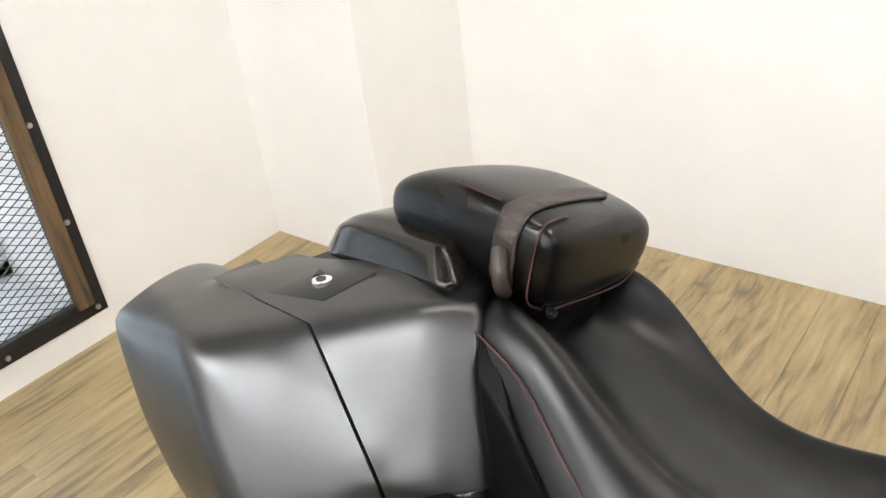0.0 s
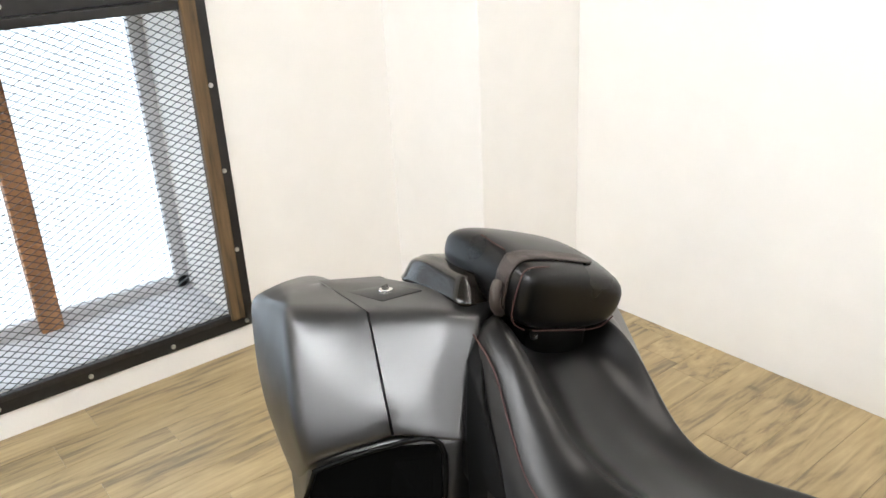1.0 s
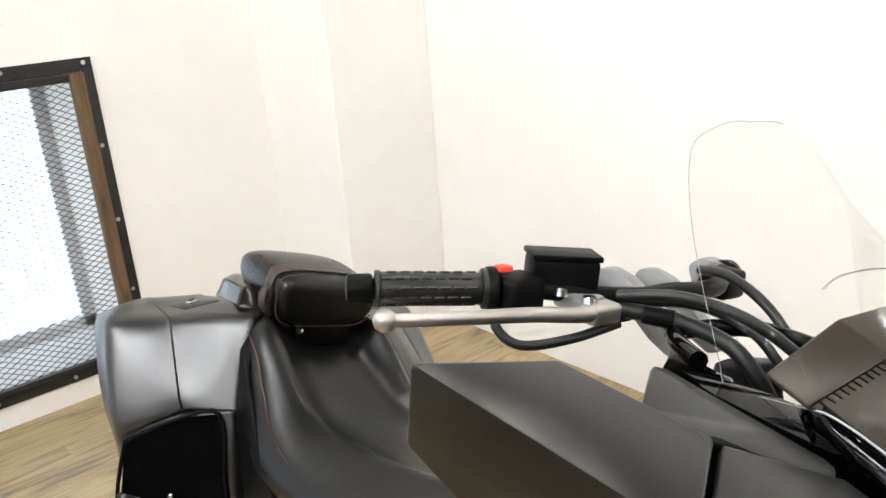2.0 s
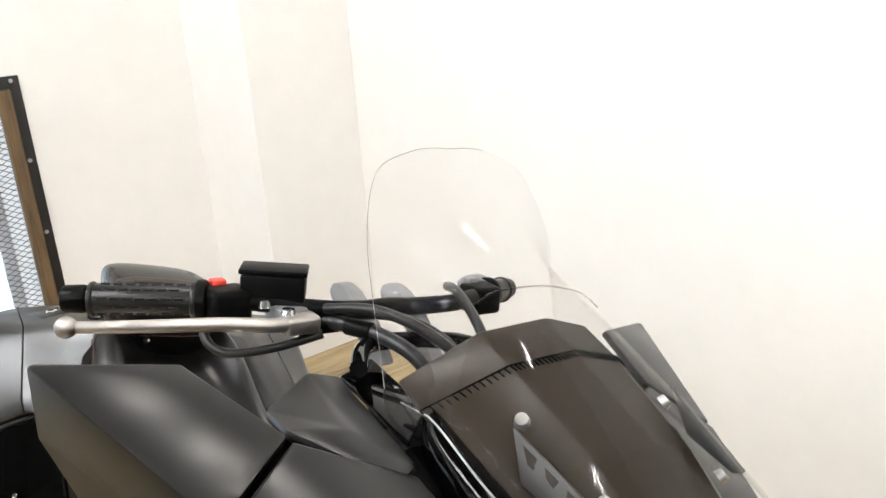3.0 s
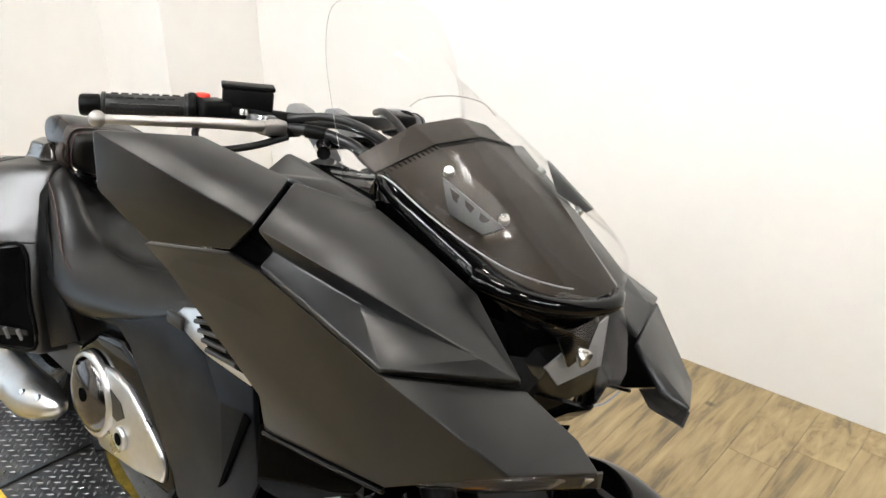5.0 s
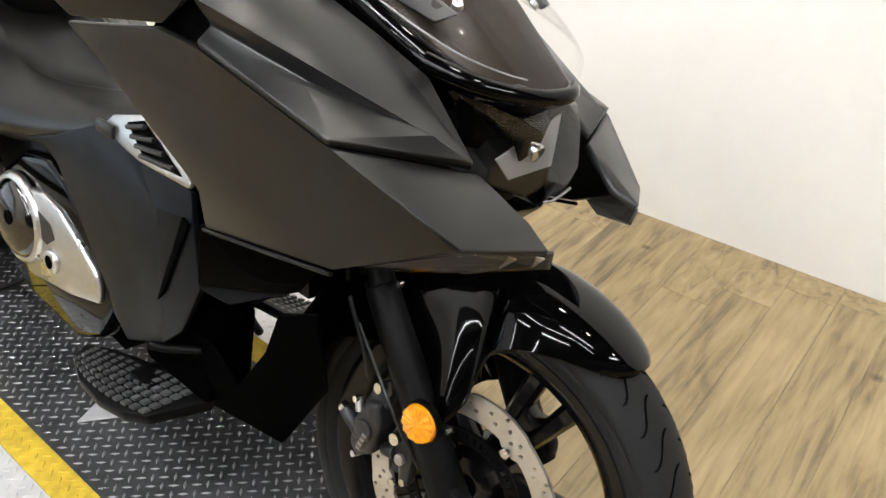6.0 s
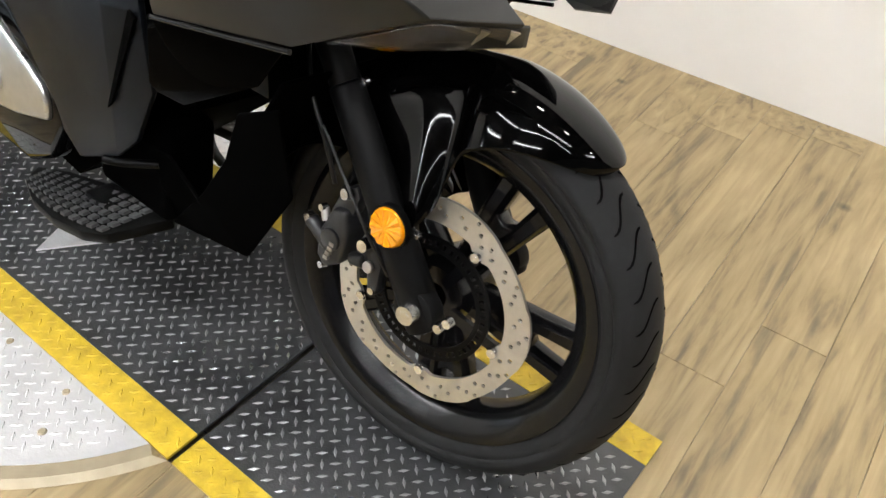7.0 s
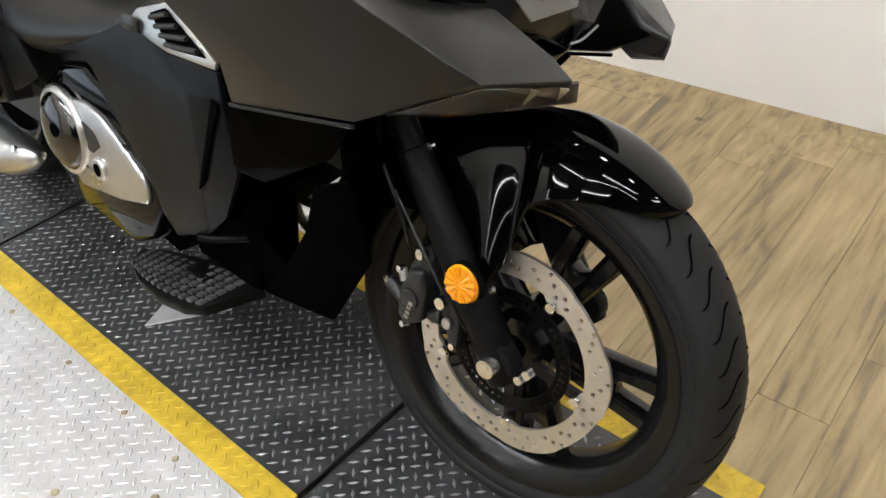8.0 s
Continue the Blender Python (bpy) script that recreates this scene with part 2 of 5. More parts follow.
def loft(rings, cap=True, closed=True, bm=None):
    """Skin over rings of equal count."""
    bm = bm or bmesh.new()
    rows = [[bm.verts.new(p) for p in r] for r in rings]
    n = len(rows[0])
    for a, b in zip(rows, rows[1:]):
        for k in range(n if closed else n - 1):
            bm.faces.new((a[k], a[(k + 1) % n], b[(k + 1) % n], b[k]))
    if cap and closed:
        bm.faces.new(rows[0][::-1])
        bm.faces.new(rows[-1])
    bmesh.ops.recalc_face_normals(bm, faces=bm.faces)
    return bm


def soften(ob, levels=2):
    m = ob.modifiers.new("soft", "SUBSURF")
    m.levels = m.render_levels = levels
    ob.data.shade_smooth()
    return ob


def sharpen(ob):
    """Break the shading along fully creased edges."""
    crease = ob.data.attributes["crease_edge"].data
    for e in ob.data.edges:
        e.use_edge_sharp = crease[e.index].value > 0.95
    return ob


def lathe(profile, n=64, bm=None, centre=(0, 0, 0)):
    """Turn (radius, y) points round the y axis."""
    bm = bm or bmesh.new()
    rows = []
    for k in range(n):
        a = 2 * math.pi * k / n
        rows.append([bm.verts.new((centre[0] + r * math.cos(a), centre[1] + y, centre[2] + r * math.sin(a))) for r, y in profile])
    for k in range(n):
        a, b = rows[k], rows[(k + 1) % n]
        for j in range(len(profile) - 1):
            bm.faces.new((a[j], a[j + 1], b[j + 1], b[j]))
    bmesh.ops.recalc_face_normals(bm, faces=bm.faces)
    return bm


def creased(bm, rules):
    """Mark edges to stay crisp under smoothing: rules give a test on an edge's two vertex indices and a weight."""
    layer = bm.edges.layers.float.new("crease_edge")
    bm.verts.index_update()
    for e in bm.edges:
        a, b = sorted(v.index for v in e.verts)
        for test, w in rules:
            if test(a, b):
                e[layer] = max(e[layer], w)
    return bm


def pinned(bm, indices):
    """Keep these corners sharp under smoothing."""
    layer = bm.verts.layers.float.new("crease_vert")
    bm.verts.ensure_lookup_table()
    for i in indices:
        bm.verts[i][layer] = 1.0
    return bm


def slant(ob, k):
    """Let a part and its pieces dip to the far side."""
    m = Matrix.Identity(4)
    m[2][1] = -k
    for o in (ob, *ob.children):
        o.data.transform(m)
    return ob


def moved(bm, m):
    bmesh.ops.transform(bm, matrix=m, verts=bm.verts)
    return bm


def bolt(p, d, r, h, mat, parent, name="bolt"):
    """A round-headed hex socket bolt."""
    d = Vector(d).normalized()
    p = Vector(p)
    bm = cyl(p, p + d * h, r, r * 0.82, 14)
    cyl(p + d * h * 0.98, p + d * h * 1.03, r * 0.45, n=6, bm=bm)
    return part(name, bm, mat, parent, smooth=35)



# ---- the room ----
WX, NY, TOP = -2.825, 1.612, 3.0          # window wall, long wall, ceiling
EX, SY = 4.2, -9.4                      # walls behind the camera
floor = tagged(link("floor", box((WX - 0.4, SY - 0.2, -0.14), (EX + 0.2, NY + 0.2, -0.006)), FLOOR_BASE), "weathered wood-look plank floor of yellow-brown and grey boards", "floor", kind="structure")
tagged(link("ceiling", box((WX - 0.3, SY - 0.2, TOP), (EX + 0.2, NY + 0.2, TOP + 0.1)), CEILING), "plain dark ceiling with strip lights", "ceiling", kind="structure")
tagged(link("wall_north", box((WX - 0.2, NY, -0.1), (EX + 0.2, NY + 0.15, TOP)), WALL), "long plain white painted wall beside the motorcycle", "wall", kind="structure")
# added walls out of view; their dark colour holds down the room's bounce
tagged(link("wall_south", box((WX - 0.2, SY - 0.15, -0.1), (EX + 0.2, SY, TOP)), SHADE_WALL), "unseen plain wall closing the far side, kept dark to cut bounce", "wall", kind="structure")
tagged(link("wall_east", box((EX, SY, -0.1), (EX + 0.15, NY, TOP)), SHADE_WALL), "unseen plain end wall, kept dark to cut bounce", "wall", kind="structure")
# window wall with its opening
OY0, OY1, OZ0, OZ1 = -2.20, 0.498, 0.140, 1.085
bm = bmesh.new()
box((WX - 0.35, SY, -0.1), (WX, OY0, TOP), bm=bm)
box((WX - 0.35, OY1, -0.1), (WX, NY, TOP), bm=bm)
box((WX - 0.35, OY0, -0.1), (WX, OY1, OZ0), bm=bm)
box((WX - 0.35, OY0, OZ1), (WX, OY1, TOP), bm=bm)
wall_west = tagged(link("wall_west", bm, WALL), "white painted wall with a low caged window", "wall", kind="structure")
tagged(link("column", box((WX, 1.180, -0.1), (-2.355, NY, TOP), 0.004), WALL), "square white painted column in the room's corner", "column", kind="structure")

# strip lights under the ceiling
TUBE = glowing("lit light tube", (0.97, 0.985, 1.0), 89.0)
SPOT = glowing("lit lamp face", (1.0, 0.95, 0.88), 170.0)
WHITE_METAL = material("white enamel", (0.8, 0.8, 0.8), 0.4)


def strip_light(x, y, length, turn, tubes=2):
    """A white tray with bare tubes."""
    lamp = empty("strip_light", pose(x, y, TOP, 0, 0, turn))
    half = 0.05 + 0.10 * (tubes - 1)
    part("housing", box((-length / 2, -half, -0.05), (length / 2, half, -0.002), 0.006), WHITE_METAL, lamp)
    for k in range(tubes):
        yy = 0.20 * (k - (tubes - 1) / 2)
        part("tube", cyl((-length / 2 + 0.03, yy, -0.075), (length / 2 - 0.03, yy, -0.075), 0.017, n=12), TUBE, lamp, "glowing white tube", smooth=60)
    return tagged(lamp, "lit white ceiling strip light with bare tubes", "light", group="ceiling strip lights")


def round_lamp(x, y):
    lamp = empty("round_lamp", pose(x, y, TOP))
    part("ring", moved(lathe([(0.085, 0.0), (0.11, 0.0), (0.105, 0.035), (0.085, 0.035), (0.085, 0.0)], 32), Matrix.Rotation(radians(-90), 4, "X")), WHITE_METAL, lamp, smooth=40)
    part("lamp_face", cyl((0, 0, -0.025), (0, 0, -0.004), 0.085, n=32), SPOT, lamp, "glowing white face")
    return tagged(lamp, "lit round ceiling downlight", "light", group="round ceiling lamps")


for x, y in ((0.33, 0.74), (1.25, 0.25), (-0.40, 0.76), (-1.35, 0.70), (2.4, 0.60)):
    round_lamp(x, y)
for x, y, turn, tubes in ((-0.75, -1.15, 0, 3), (-2.05, -1.5, 0, 2), (1.3, -1.6, 0, 2), (2.9, -0.3, 90, 2),
                          (-1.75, -3.0, 28, 1), (-0.45, -3.0, -28, 1), (0.85, -3.0, 28, 1), (2.15, -3.0, -28, 1), (-1.1, -4.2, 0, 1), (0.9, -4.2, 0, 1)):
    strip_light(x, y, 1.4, turn, tubes)
# rows running away from the bike at the far side of the room
for x in (-2.2, 0.2):
    for y in (-5.6, -7.05, -8.5):
        strip_light(x, y, 1.4, 90, 1)

# ---- the caged window ----
window = tagged(empty("window_1"), "low window behind black expanded-metal mesh in a steel and timber frame", "window", kind="structure")
FY0, FY1, FZ0, FZ1 = -2.275, 0.578, 0.077, 1.148
for name, lo, hi in (("frame_right", (WX, FY1 - 0.036, FZ0), (WX + 0.006, FY1, FZ1)), ("frame_left", (WX, FY0, FZ0), (WX + 0.006, FY0 + 0.036, FZ1)),
                     ("frame_bottom", (WX, FY0 + 0.036, FZ0), (WX + 0.006, FY1 - 0.036, FZ0 + 0.042)), ("frame_top", (WX, FY0 + 0.036, FZ1 - 0.042), (WX + 0.006, FY1 - 0.036, FZ1))):
    part("window_frame", box(lo, hi, 0.0015), IRON, window, "black steel flange")
for name, lo, hi in (("r", (WX, FY1 - 0.082, FZ0 + 0.042), (WX + 0.03, FY1 - 0.037, FZ1 - 0.042)), ("l", (WX, FY0 + 0.037, FZ0 + 0.042), (WX + 0.03, FY0 + 0.082, FZ1 - 0.042))):
    part("timber_jamb", box(lo, hi, 0.004), TIMBER, window, "weathered brown timber")
part("timber_rail", box((WX, FY0 + 0.083, FZ0 + 0.043), (WX + 0.022, FY1 - 0.083, FZ0 + 0.062), 0.003), IRON, window)
part("timber_rail", box((WX, FY0 + 0.083, FZ1 - 0.070), (WX + 0.022, FY1 - 0.083, FZ1 - 0.043), 0.003), IRON, window)
part("edge_light", box((WX + 0.006, FY0 + 0.04, FZ1 - 0.050), (WX + 0.014, FY1 - 0.04, FZ1 - 0.043), 0.001), ALLOY_TRIM, window, "bright steel edge")
for y in [0.552 - 0.2485 * k for k in range(12)]:
    for z in (0.0955, 1.132):
        part("screw", cyl((WX + 0.006, y, z), (WX + 0.011, y, z), 0.0075, 0.006, 14), SCREW, window, smooth=40)
for z in (0.345, 0.602, 0.860):
    for y in (0.556, FY0 + 0.022):
        part("screw", cyl((WX + 0.006, y, z), (WX + 0.011, y, z), 0.0075, 0.006, 14), SCREW, window, smooth=40)
# expanded metal: staggered zigzag strands
bm = bmesh.new()
CW, CH = 0.0385, 0.0205
rows = int((OZ1 - OZ0) / (CH / 2)) + 1
cols = int((OY1 - OY0 + 0.06) / (CW / 2)) + 1
for r in range(0, rows, 2):
    for up in (1, -1):
        prev = None
        for c in range(cols):
            y = OY0 - 0.03 + c * CW / 2
            z = OZ0 - 0.005 + (r + 1) * CH / 2 + up * (CH / 2 if c % 2 else 0) * 1.0
            quad = [bm.verts.new((WX + 0.012 + dx, y, z + dz)) for dx, dz in ((0.0, -0.0015), (0.003, -0.0006), (0.002, 0.0015), (-0.001, 0.0006))]
            if prev:
                for k in range(4):
                    bm.faces.new((prev[k], prev[(k + 1) % 4], quad[(k + 1) % 4], quad[k]))
            prev = quad
tagged(part("mesh_screen", bm, IRON, window, "black expanded-metal mesh"), kind="stuff")
# deep reveal with an inner frame, a pine post and the white day beyond
DX = WX - 0.30
part("sill", box((DX, OY0, OZ0 - 0.02), (WX - 0.002, OY1, OZ0 + 0.002)), REVEAL, window, "grey window sill")
for lo, hi in (((DX - 0.03, OY1 - 0.045, OZ0), (DX, OY1 + 0.05, OZ1)), ((DX - 0.03, OY0, OZ0), (DX, OY0 + 0.045, OZ1)), ((DX - 0.03, OY0, OZ0), (DX, OY1, OZ0 + 0.045)), ((DX - 0.03, OY0, OZ1 - 0.03), (DX, OY1, OZ1))):
    part("inner_frame", box(lo, hi, 0.003), REVEAL, window, "grey inner window frame")
part("pine_post", box((DX - 0.02, 0.005, OZ0 + 0.002), (DX + 0.03, 0.072, OZ1), 0.004), POST_WOOD, window, "orange-brown pine post")
tagged(link("backdrop", box((DX - 0.16, OY0 - 0.3, OZ0 - 0.3), (DX - 0.15, OY1 + 0.3, OZ1 + 0.3)), WINDOW_GLOW), "overexposed white daylight outside the window", "backdrop", kind="structure")

# ---- turntable and ramp in the floor ----
CX, CY, R0, R1 = -0.826, 0.205, 0.585, 0.626
STRIP = pose(CX, CY, 0, 0, 0, -2.6)          # along the black strip
SW, YW = 0.214, 0.060                        # half width of the black plate, width of a yellow edge


def lugs(bm, u0, u1, v0, v1, keep, top, pitch=0.030, long=0.0105, wide=0.0032, high=0.0016):
    """Raised lens-shaped lugs in two crossed directions."""
    n = 0
    for i in range(int((u1 - u0) / pitch) + 1):
        for j in range(int((v1 - v0) / pitch) + 1):
            for k in range(2):
                u, v = u0 + (i + 0.5 * k) * pitch, v0 + (j + 0.5 * k) * pitch
                if not (u0 + 0.008 < u < u1 - 0.008 and v0 + 0.008 < v < v1 - 0.008 and keep(u, v)):
                    continue
                a = radians(45 if k else -45)
                c, s = math.cos(a), math.sin(a)
                ring = [bm.verts.new((u + p * c - q * s, v + p * s + q * c, top)) for p, q in ((-long, 0), (0, -wide), (long, 0), (0, wide))]
                crest = [bm.verts.new((u + p * c, v + p * s, top + high)) for p in (-long * 0.55, long * 0.55)]
                bm.faces.new((ring[0], ring[1], crest[1], crest[0]))
                bm.faces.new((ring[1], ring[2], crest[1]))
                bm.faces.new((ring[2], ring[3], crest[0], crest[1]))
                bm.faces.new((ring[3], ring[0], crest[0]))
    return bm


table = tagged(empty("turntable", STRIP), "round floor turntable of silver tread plate with a black strip edged in yellow", "turntable", kind="structure")


def half_disc(sign):
    """The silver plate on one side of the strip."""
    v0 = sign * (SW + YW + 0.001)
    a0 = math.asin(abs(v0) / R0)
    pts = [(R0 * math.cos(a0 + (math.pi - 2 * a0) * k / 60), sign * R0 * math.sin(a0 + (math.pi - 2 * a0) * k / 60)) for k in range(61)]
    return prism(pts, -0.004, 0.004, "z")


def arc_rim(sign):
    v0 = SW + YW + 0.001
    bm = bmesh.new()
    a0, a1 = math.asin(v0 / R1), math.asin(v0 / (R0 + 0.002))
    rows = []
    for k in range(61):
        a = a0 + (math.pi - 2 * a0) * k / 60
        b = a1 + (math.pi - 2 * a1) * k / 60
        rows.append([((R0 + 0.002) * math.cos(b), sign * (R0 + 0.002) * math.sin(b), z) for z in (-0.004,)] + [((R0 + 0.002) * math.cos(b), sign * (R0 + 0.002) * math.sin(b), 0.006), ((R0 + 0.026) * math.cos(b), sign * (R0 + 0.026) * math.sin(b), 0.007), (R1 * math.cos(a), sign * R1 * math.sin(a), 0.001)])
    return loft(rows, cap=False, closed=False, bm=bm)


for sign in (-1, 1):
    part("silver_plate", half_disc(sign), SILVER_PLATE, table, "silver tread plate segment")
    bm = lugs(bmesh.new(), -R0, R0, sign * (SW + YW) if sign > 0 else -R0, R0 if sign > 0 else -(SW + YW), lambda u, v: u * u + v * v < (R0 - 0.02) ** 2, 0.004)
    tagged(part("silver_lug", bm, SILVER_PLATE, table), kind="stuff")
    part("rim", arc_rim(sign), RIM_GREY, table, "dull tan painted rim")
    for a in (205, 225, 245, 262, 278, 295, 315, 335):
        p = Vector((0.525 * math.cos(radians(a)), -sign * 0.525 * math.sin(radians(a)), 0.004))
        if abs(p.y) > SW + YW + 0.02:
            part("rivet", cyl(p, p + Vector((0, 0, 0.003)), 0.008, 0.006, 12), RIM_GREY, table, smooth=40)
    for u in (-0.30, -0.05, 0.16, 0.33):
        p = Vector((u, sign * (SW + YW + 0.028), 0.004))
        part("rivet", cyl(p, p + Vector((0, 0, 0.003)), 0.007, 0.005, 12), RIM_GREY, table, smooth=40)
J0, J1, E0, E1 = -0.566, 0.566, -1.16, 1.150
for u0, u1 in ((E0, J0 - 0.006), (J0 + 0.006, J1 - 0.006), (J1 + 0.006, E1)):
    part("black_plate", box((u0, -SW, -0.004), (u1, SW, 0.004)), BLACK_PLATE, table, "worn black tread plate")
    for sign in (-1, 1):
        lo, hi = sorted((sign * SW + sign * 0.0005, sign * (SW + YW)))
        part("yellow_edge", box((u0, lo, -0.004), (u1, hi, 0.0046)), YELLOW, table, "worn yellow painted edge")
        tagged(part("yellow_lug", lugs(bmesh.new(), u0, u1, lo, hi, lambda u, v: True, 0.0046), YELLOW, table), kind="stuff")
    tagged(part("black_lug", lugs(bmesh.new(), u0, u1, -SW, SW, lambda u, v: True, 0.004), LUG_MAT, table), kind="stuff")
for u in (J0, J1):
    part("gap", box((u - 0.006, -SW - YW, -0.005), (u + 0.006, SW + YW, -0.001)), IRON, table)
tagged(link("stand_plate", prism([(-0.845, 0.060), (-0.728, 0.200), (-0.80, 0.315), (-0.90, 0.22)], 0.006, 0.010, "z", 0.001), SILVER_PLATE), "loose silver tread plate lying under the motorcycle", "plate")


# ---- the motorcycle ----
MATTE = material("matte black paint", (0.0017, 0.0017, 0.0017), 0.33, var=0.08, scale=60, bump=0.04, bump_scale=900, ior=1.48)
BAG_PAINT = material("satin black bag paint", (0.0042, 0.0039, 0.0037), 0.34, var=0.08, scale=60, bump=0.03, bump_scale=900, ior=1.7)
SIDE_BLACK = material("black moulded plastic", (0.0033, 0.0041, 0.0055), 0.40, var=0.1, scale=50, bump=0.12, bump_scale=700, ior=1.18)
# blacker than any casting and nearly glossless: deep shade put into the colour
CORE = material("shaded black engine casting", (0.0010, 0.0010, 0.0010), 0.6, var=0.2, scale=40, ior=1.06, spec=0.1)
BOARD_RUBBER = material("grey worn board rubber", (0.048, 0.048, 0.049), 0.42, var=0.2, scale=60, ior=1.35)
FORK_BLACK = material("satin black fork coating", (0.0040, 0.0040, 0.0042), 0.42, var=0.1, scale=50, ior=1.18)
GLOSS = material("gloss black paint", (0.0008, 0.0008, 0.0008), 0.035, ior=1.28)
INNER = material("dark gloss moulding", (0.0008, 0.0008, 0.0008), 0.05, ior=1.05)
PLASTIC = material("black plastic", (0.0022, 0.0022, 0.0022), 0.40, var=0.1, scale=60, bump=0.1, bump_scale=800, ior=1.16)
LEATHER = material("black grained leather", (0.0026, 0.0024, 0.0023), 0.30, var=0.12, scale=40, ior=1.36)
STITCH = material("dark red stitching", (0.045, 0.016, 0.013), 0.7)
STRAP = material("dark brown strap", (0.035, 0.026, 0.022), 0.55, var=0.15, scale=60, bump=0.3, bump_scale=500)
RUBBER = material("tyre rubber", (0.011, 0.011, 0.0115), 0.6, var=0.2, scale=30, bump=0.15, bump_scale=400, ior=1.25)
# glossless black for joints, and for recess shade laid on as flat pieces
GROOVE = material("joint and recess shade black", (0.002, 0.002, 0.002), 0.9, ior=1.03)
RIM_BLACK = material("satin black wheel paint", (0.003, 0.003, 0.0034), 0.22, ior=1.35)
ALLOY = material("cast silver alloy", (0.60, 0.60, 0.59), 0.30, 1.0, var=0.08, scale=60, bump=0.1, bump_scale=500)
CHROME = material("bright plated steel", (0.80, 0.80, 0.80), 0.20, 1.0)
DISC = material("brushed disc steel", (0.60, 0.585, 0.56), 0.36, 0.9, var=0.1, scale=90)
GUNMETAL = material("dark engine metal", (0.030, 0.029, 0.029), 0.35, 0.6, var=0.15, scale=40)
CALIPER = material("dark grey caliper paint", (0.017, 0.017, 0.018), 0.36, 0.2, var=0.1, scale=60, bump=0.1, bump_scale=500)
CAP_METAL = material("dark polished cap metal", (0.085, 0.08, 0.078), 0.12, 1.0, var=0.3, scale=12)
EDGE = material("grey plastic edge", (0.26, 0.26, 0.26), 0.3)
HOOD = material("smoked dash plastic", (0.0165, 0.0118, 0.0080), 0.30, var=0.12, scale=14, ior=1.32)
BRACKET = material("grey cast bracket", (0.07, 0.068, 0.065), 0.4, 0.6, var=0.1, scale=40)
AMBER = material("amber reflector", (0.72, 0.25, 0.001), 0.14, var=0.3, scale=160, coat=0.1)
RED = material("red switch plastic", (0.75, 0.06, 0.04), 0.4)
LEVER = material("satin lever alloy", (0.42, 0.40, 0.38), 0.42, 1.0, var=0.1, scale=60)
HOSE = material("black hose rubber", (0.008, 0.008, 0.008), 0.35, spec=0.35)
FIN_GREY = material("grey bar clamp", (0.20, 0.20, 0.205), 0.4, 0.4)
SCREEN = clear("clear screen plastic", (0.99, 0.988, 0.985), 0.03, 1.38)
LENS = clear("headlight lens", (0.85, 0.85, 0.85), 0.06, 1.7, 0.07)
REFLECTOR = material("grey headlight reflector", (0.30, 0.30, 0.31), 0.35, 0.3, var=0.1, scale=60)
SMOKE_LENS = clear("smoked indicator lens", (0.75, 0.74, 0.73), 0.05, 1.8, 0.05)

BIKE = empty("motorcycle", pose(0, 0.19, 0) @ pose(0, 0, 0, 0, 0, -4) @ pose(0, 0, 0, -11, 0, 0))
tagged(BIKE, "matte black cruiser motorcycle with angular fairing, leaning on its stand", "motorcycle")


# -- front wheel, steered a little to the left --
W = Vector((0.002, 0.0, 0.3175))
STEER = Matrix.Translation(W) @ Matrix.Rotation(radians(5.0), 4, "Z") @ Matrix.Rotation(radians(-2.0), 4, "X") @ Matrix.Translation(-W)


def wheel(name, width, r_bead, m, label, turn=-0.096):
    """A cast wheel: the rim with its hub and ten spokes in pairs under it."""
    h = width / 2
    bm = lathe([(r_bead + 0.008, -h), (r_bead + 0.008, -h + 0.006), (r_bead - 0.012, -h + 0.016), (r_bead - 0.022, -0.02), (r_bead - 0.022, 0.02), (r_bead - 0.012, h - 0.016),
                (r_bead + 0.008, h - 0.006), (r_bead + 0.008, h), (r_bead - 0.004, h), (r_bead - 0.030, h - 0.02), (r_bead - 0.036, 0.015), (r_bead - 0.036, -0.015), (r_bead - 0.030, -h + 0.02), (r_bead - 0.004, -h), (r_bead + 0.008, -h)], 72)
    rim = part(name, moved(bm, m), RIM_BLACK, BIKE, label, 40)
    bm = lathe([(0.02, -0.05), (0.045, -0.05), (0.05, -0.03), (0.05, 0.03), (0.045, 0.05), (0.02, 0.05), (0.02, -0.05)], 32)
    part("hub", moved(bm, m), RIM_BLACK, rim, smooth=40)
    for k in range(5):
        a = 2 * math.pi * k / 5 + turn
        for side in (-1, 1):
            rows = []
            for u in (0.0, 0.35, 0.7, 1.0):
                r = 0.042 + (r_bead - 0.034 - 0.042) * u
                da = side * (0.20 - 0.04 * u)
                c = Vector((math.cos(a + da), 0, math.sin(a + da)))
                q = Vector((-c.z, 0, c.x))
                w, t = 0.014 - 0.006 * u + 0.008 * u * u, 0.024 - 0.006 * u
                rows.append([c * r + q * i * w + Vector((0, j * t, 0)) for i, j in ((-1, -0.5), (-0.5, -1), (0.5, -1), (1, -0.5), (1, 0.5), (0.5, 1), (-0.5, 1), (-1, 0.5))])
            part("spoke", moved(loft(rows), m), RIM_BLACK, rim, smooth=40)
        # each pair grows out of one web with a rounded throat
        web = [(0.045, -0.20), (0.172, -0.175), (0.157, -0.135), (0.146, -0.07), (0.142, 0.0), (0.146, 0.07), (0.157, 0.135), (0.172, 0.175), (0.045, 0.20)]
        part("spoke_web", moved(prism([(r * r_bead / 0.2345 * math.cos(a + b), r * r_bead / 0.2345 * math.sin(a + b)) for r, b in web], -0.015, 0.015, "y", 0.004, 2), m), RIM_BLACK, rim, smooth=40)
    return rim


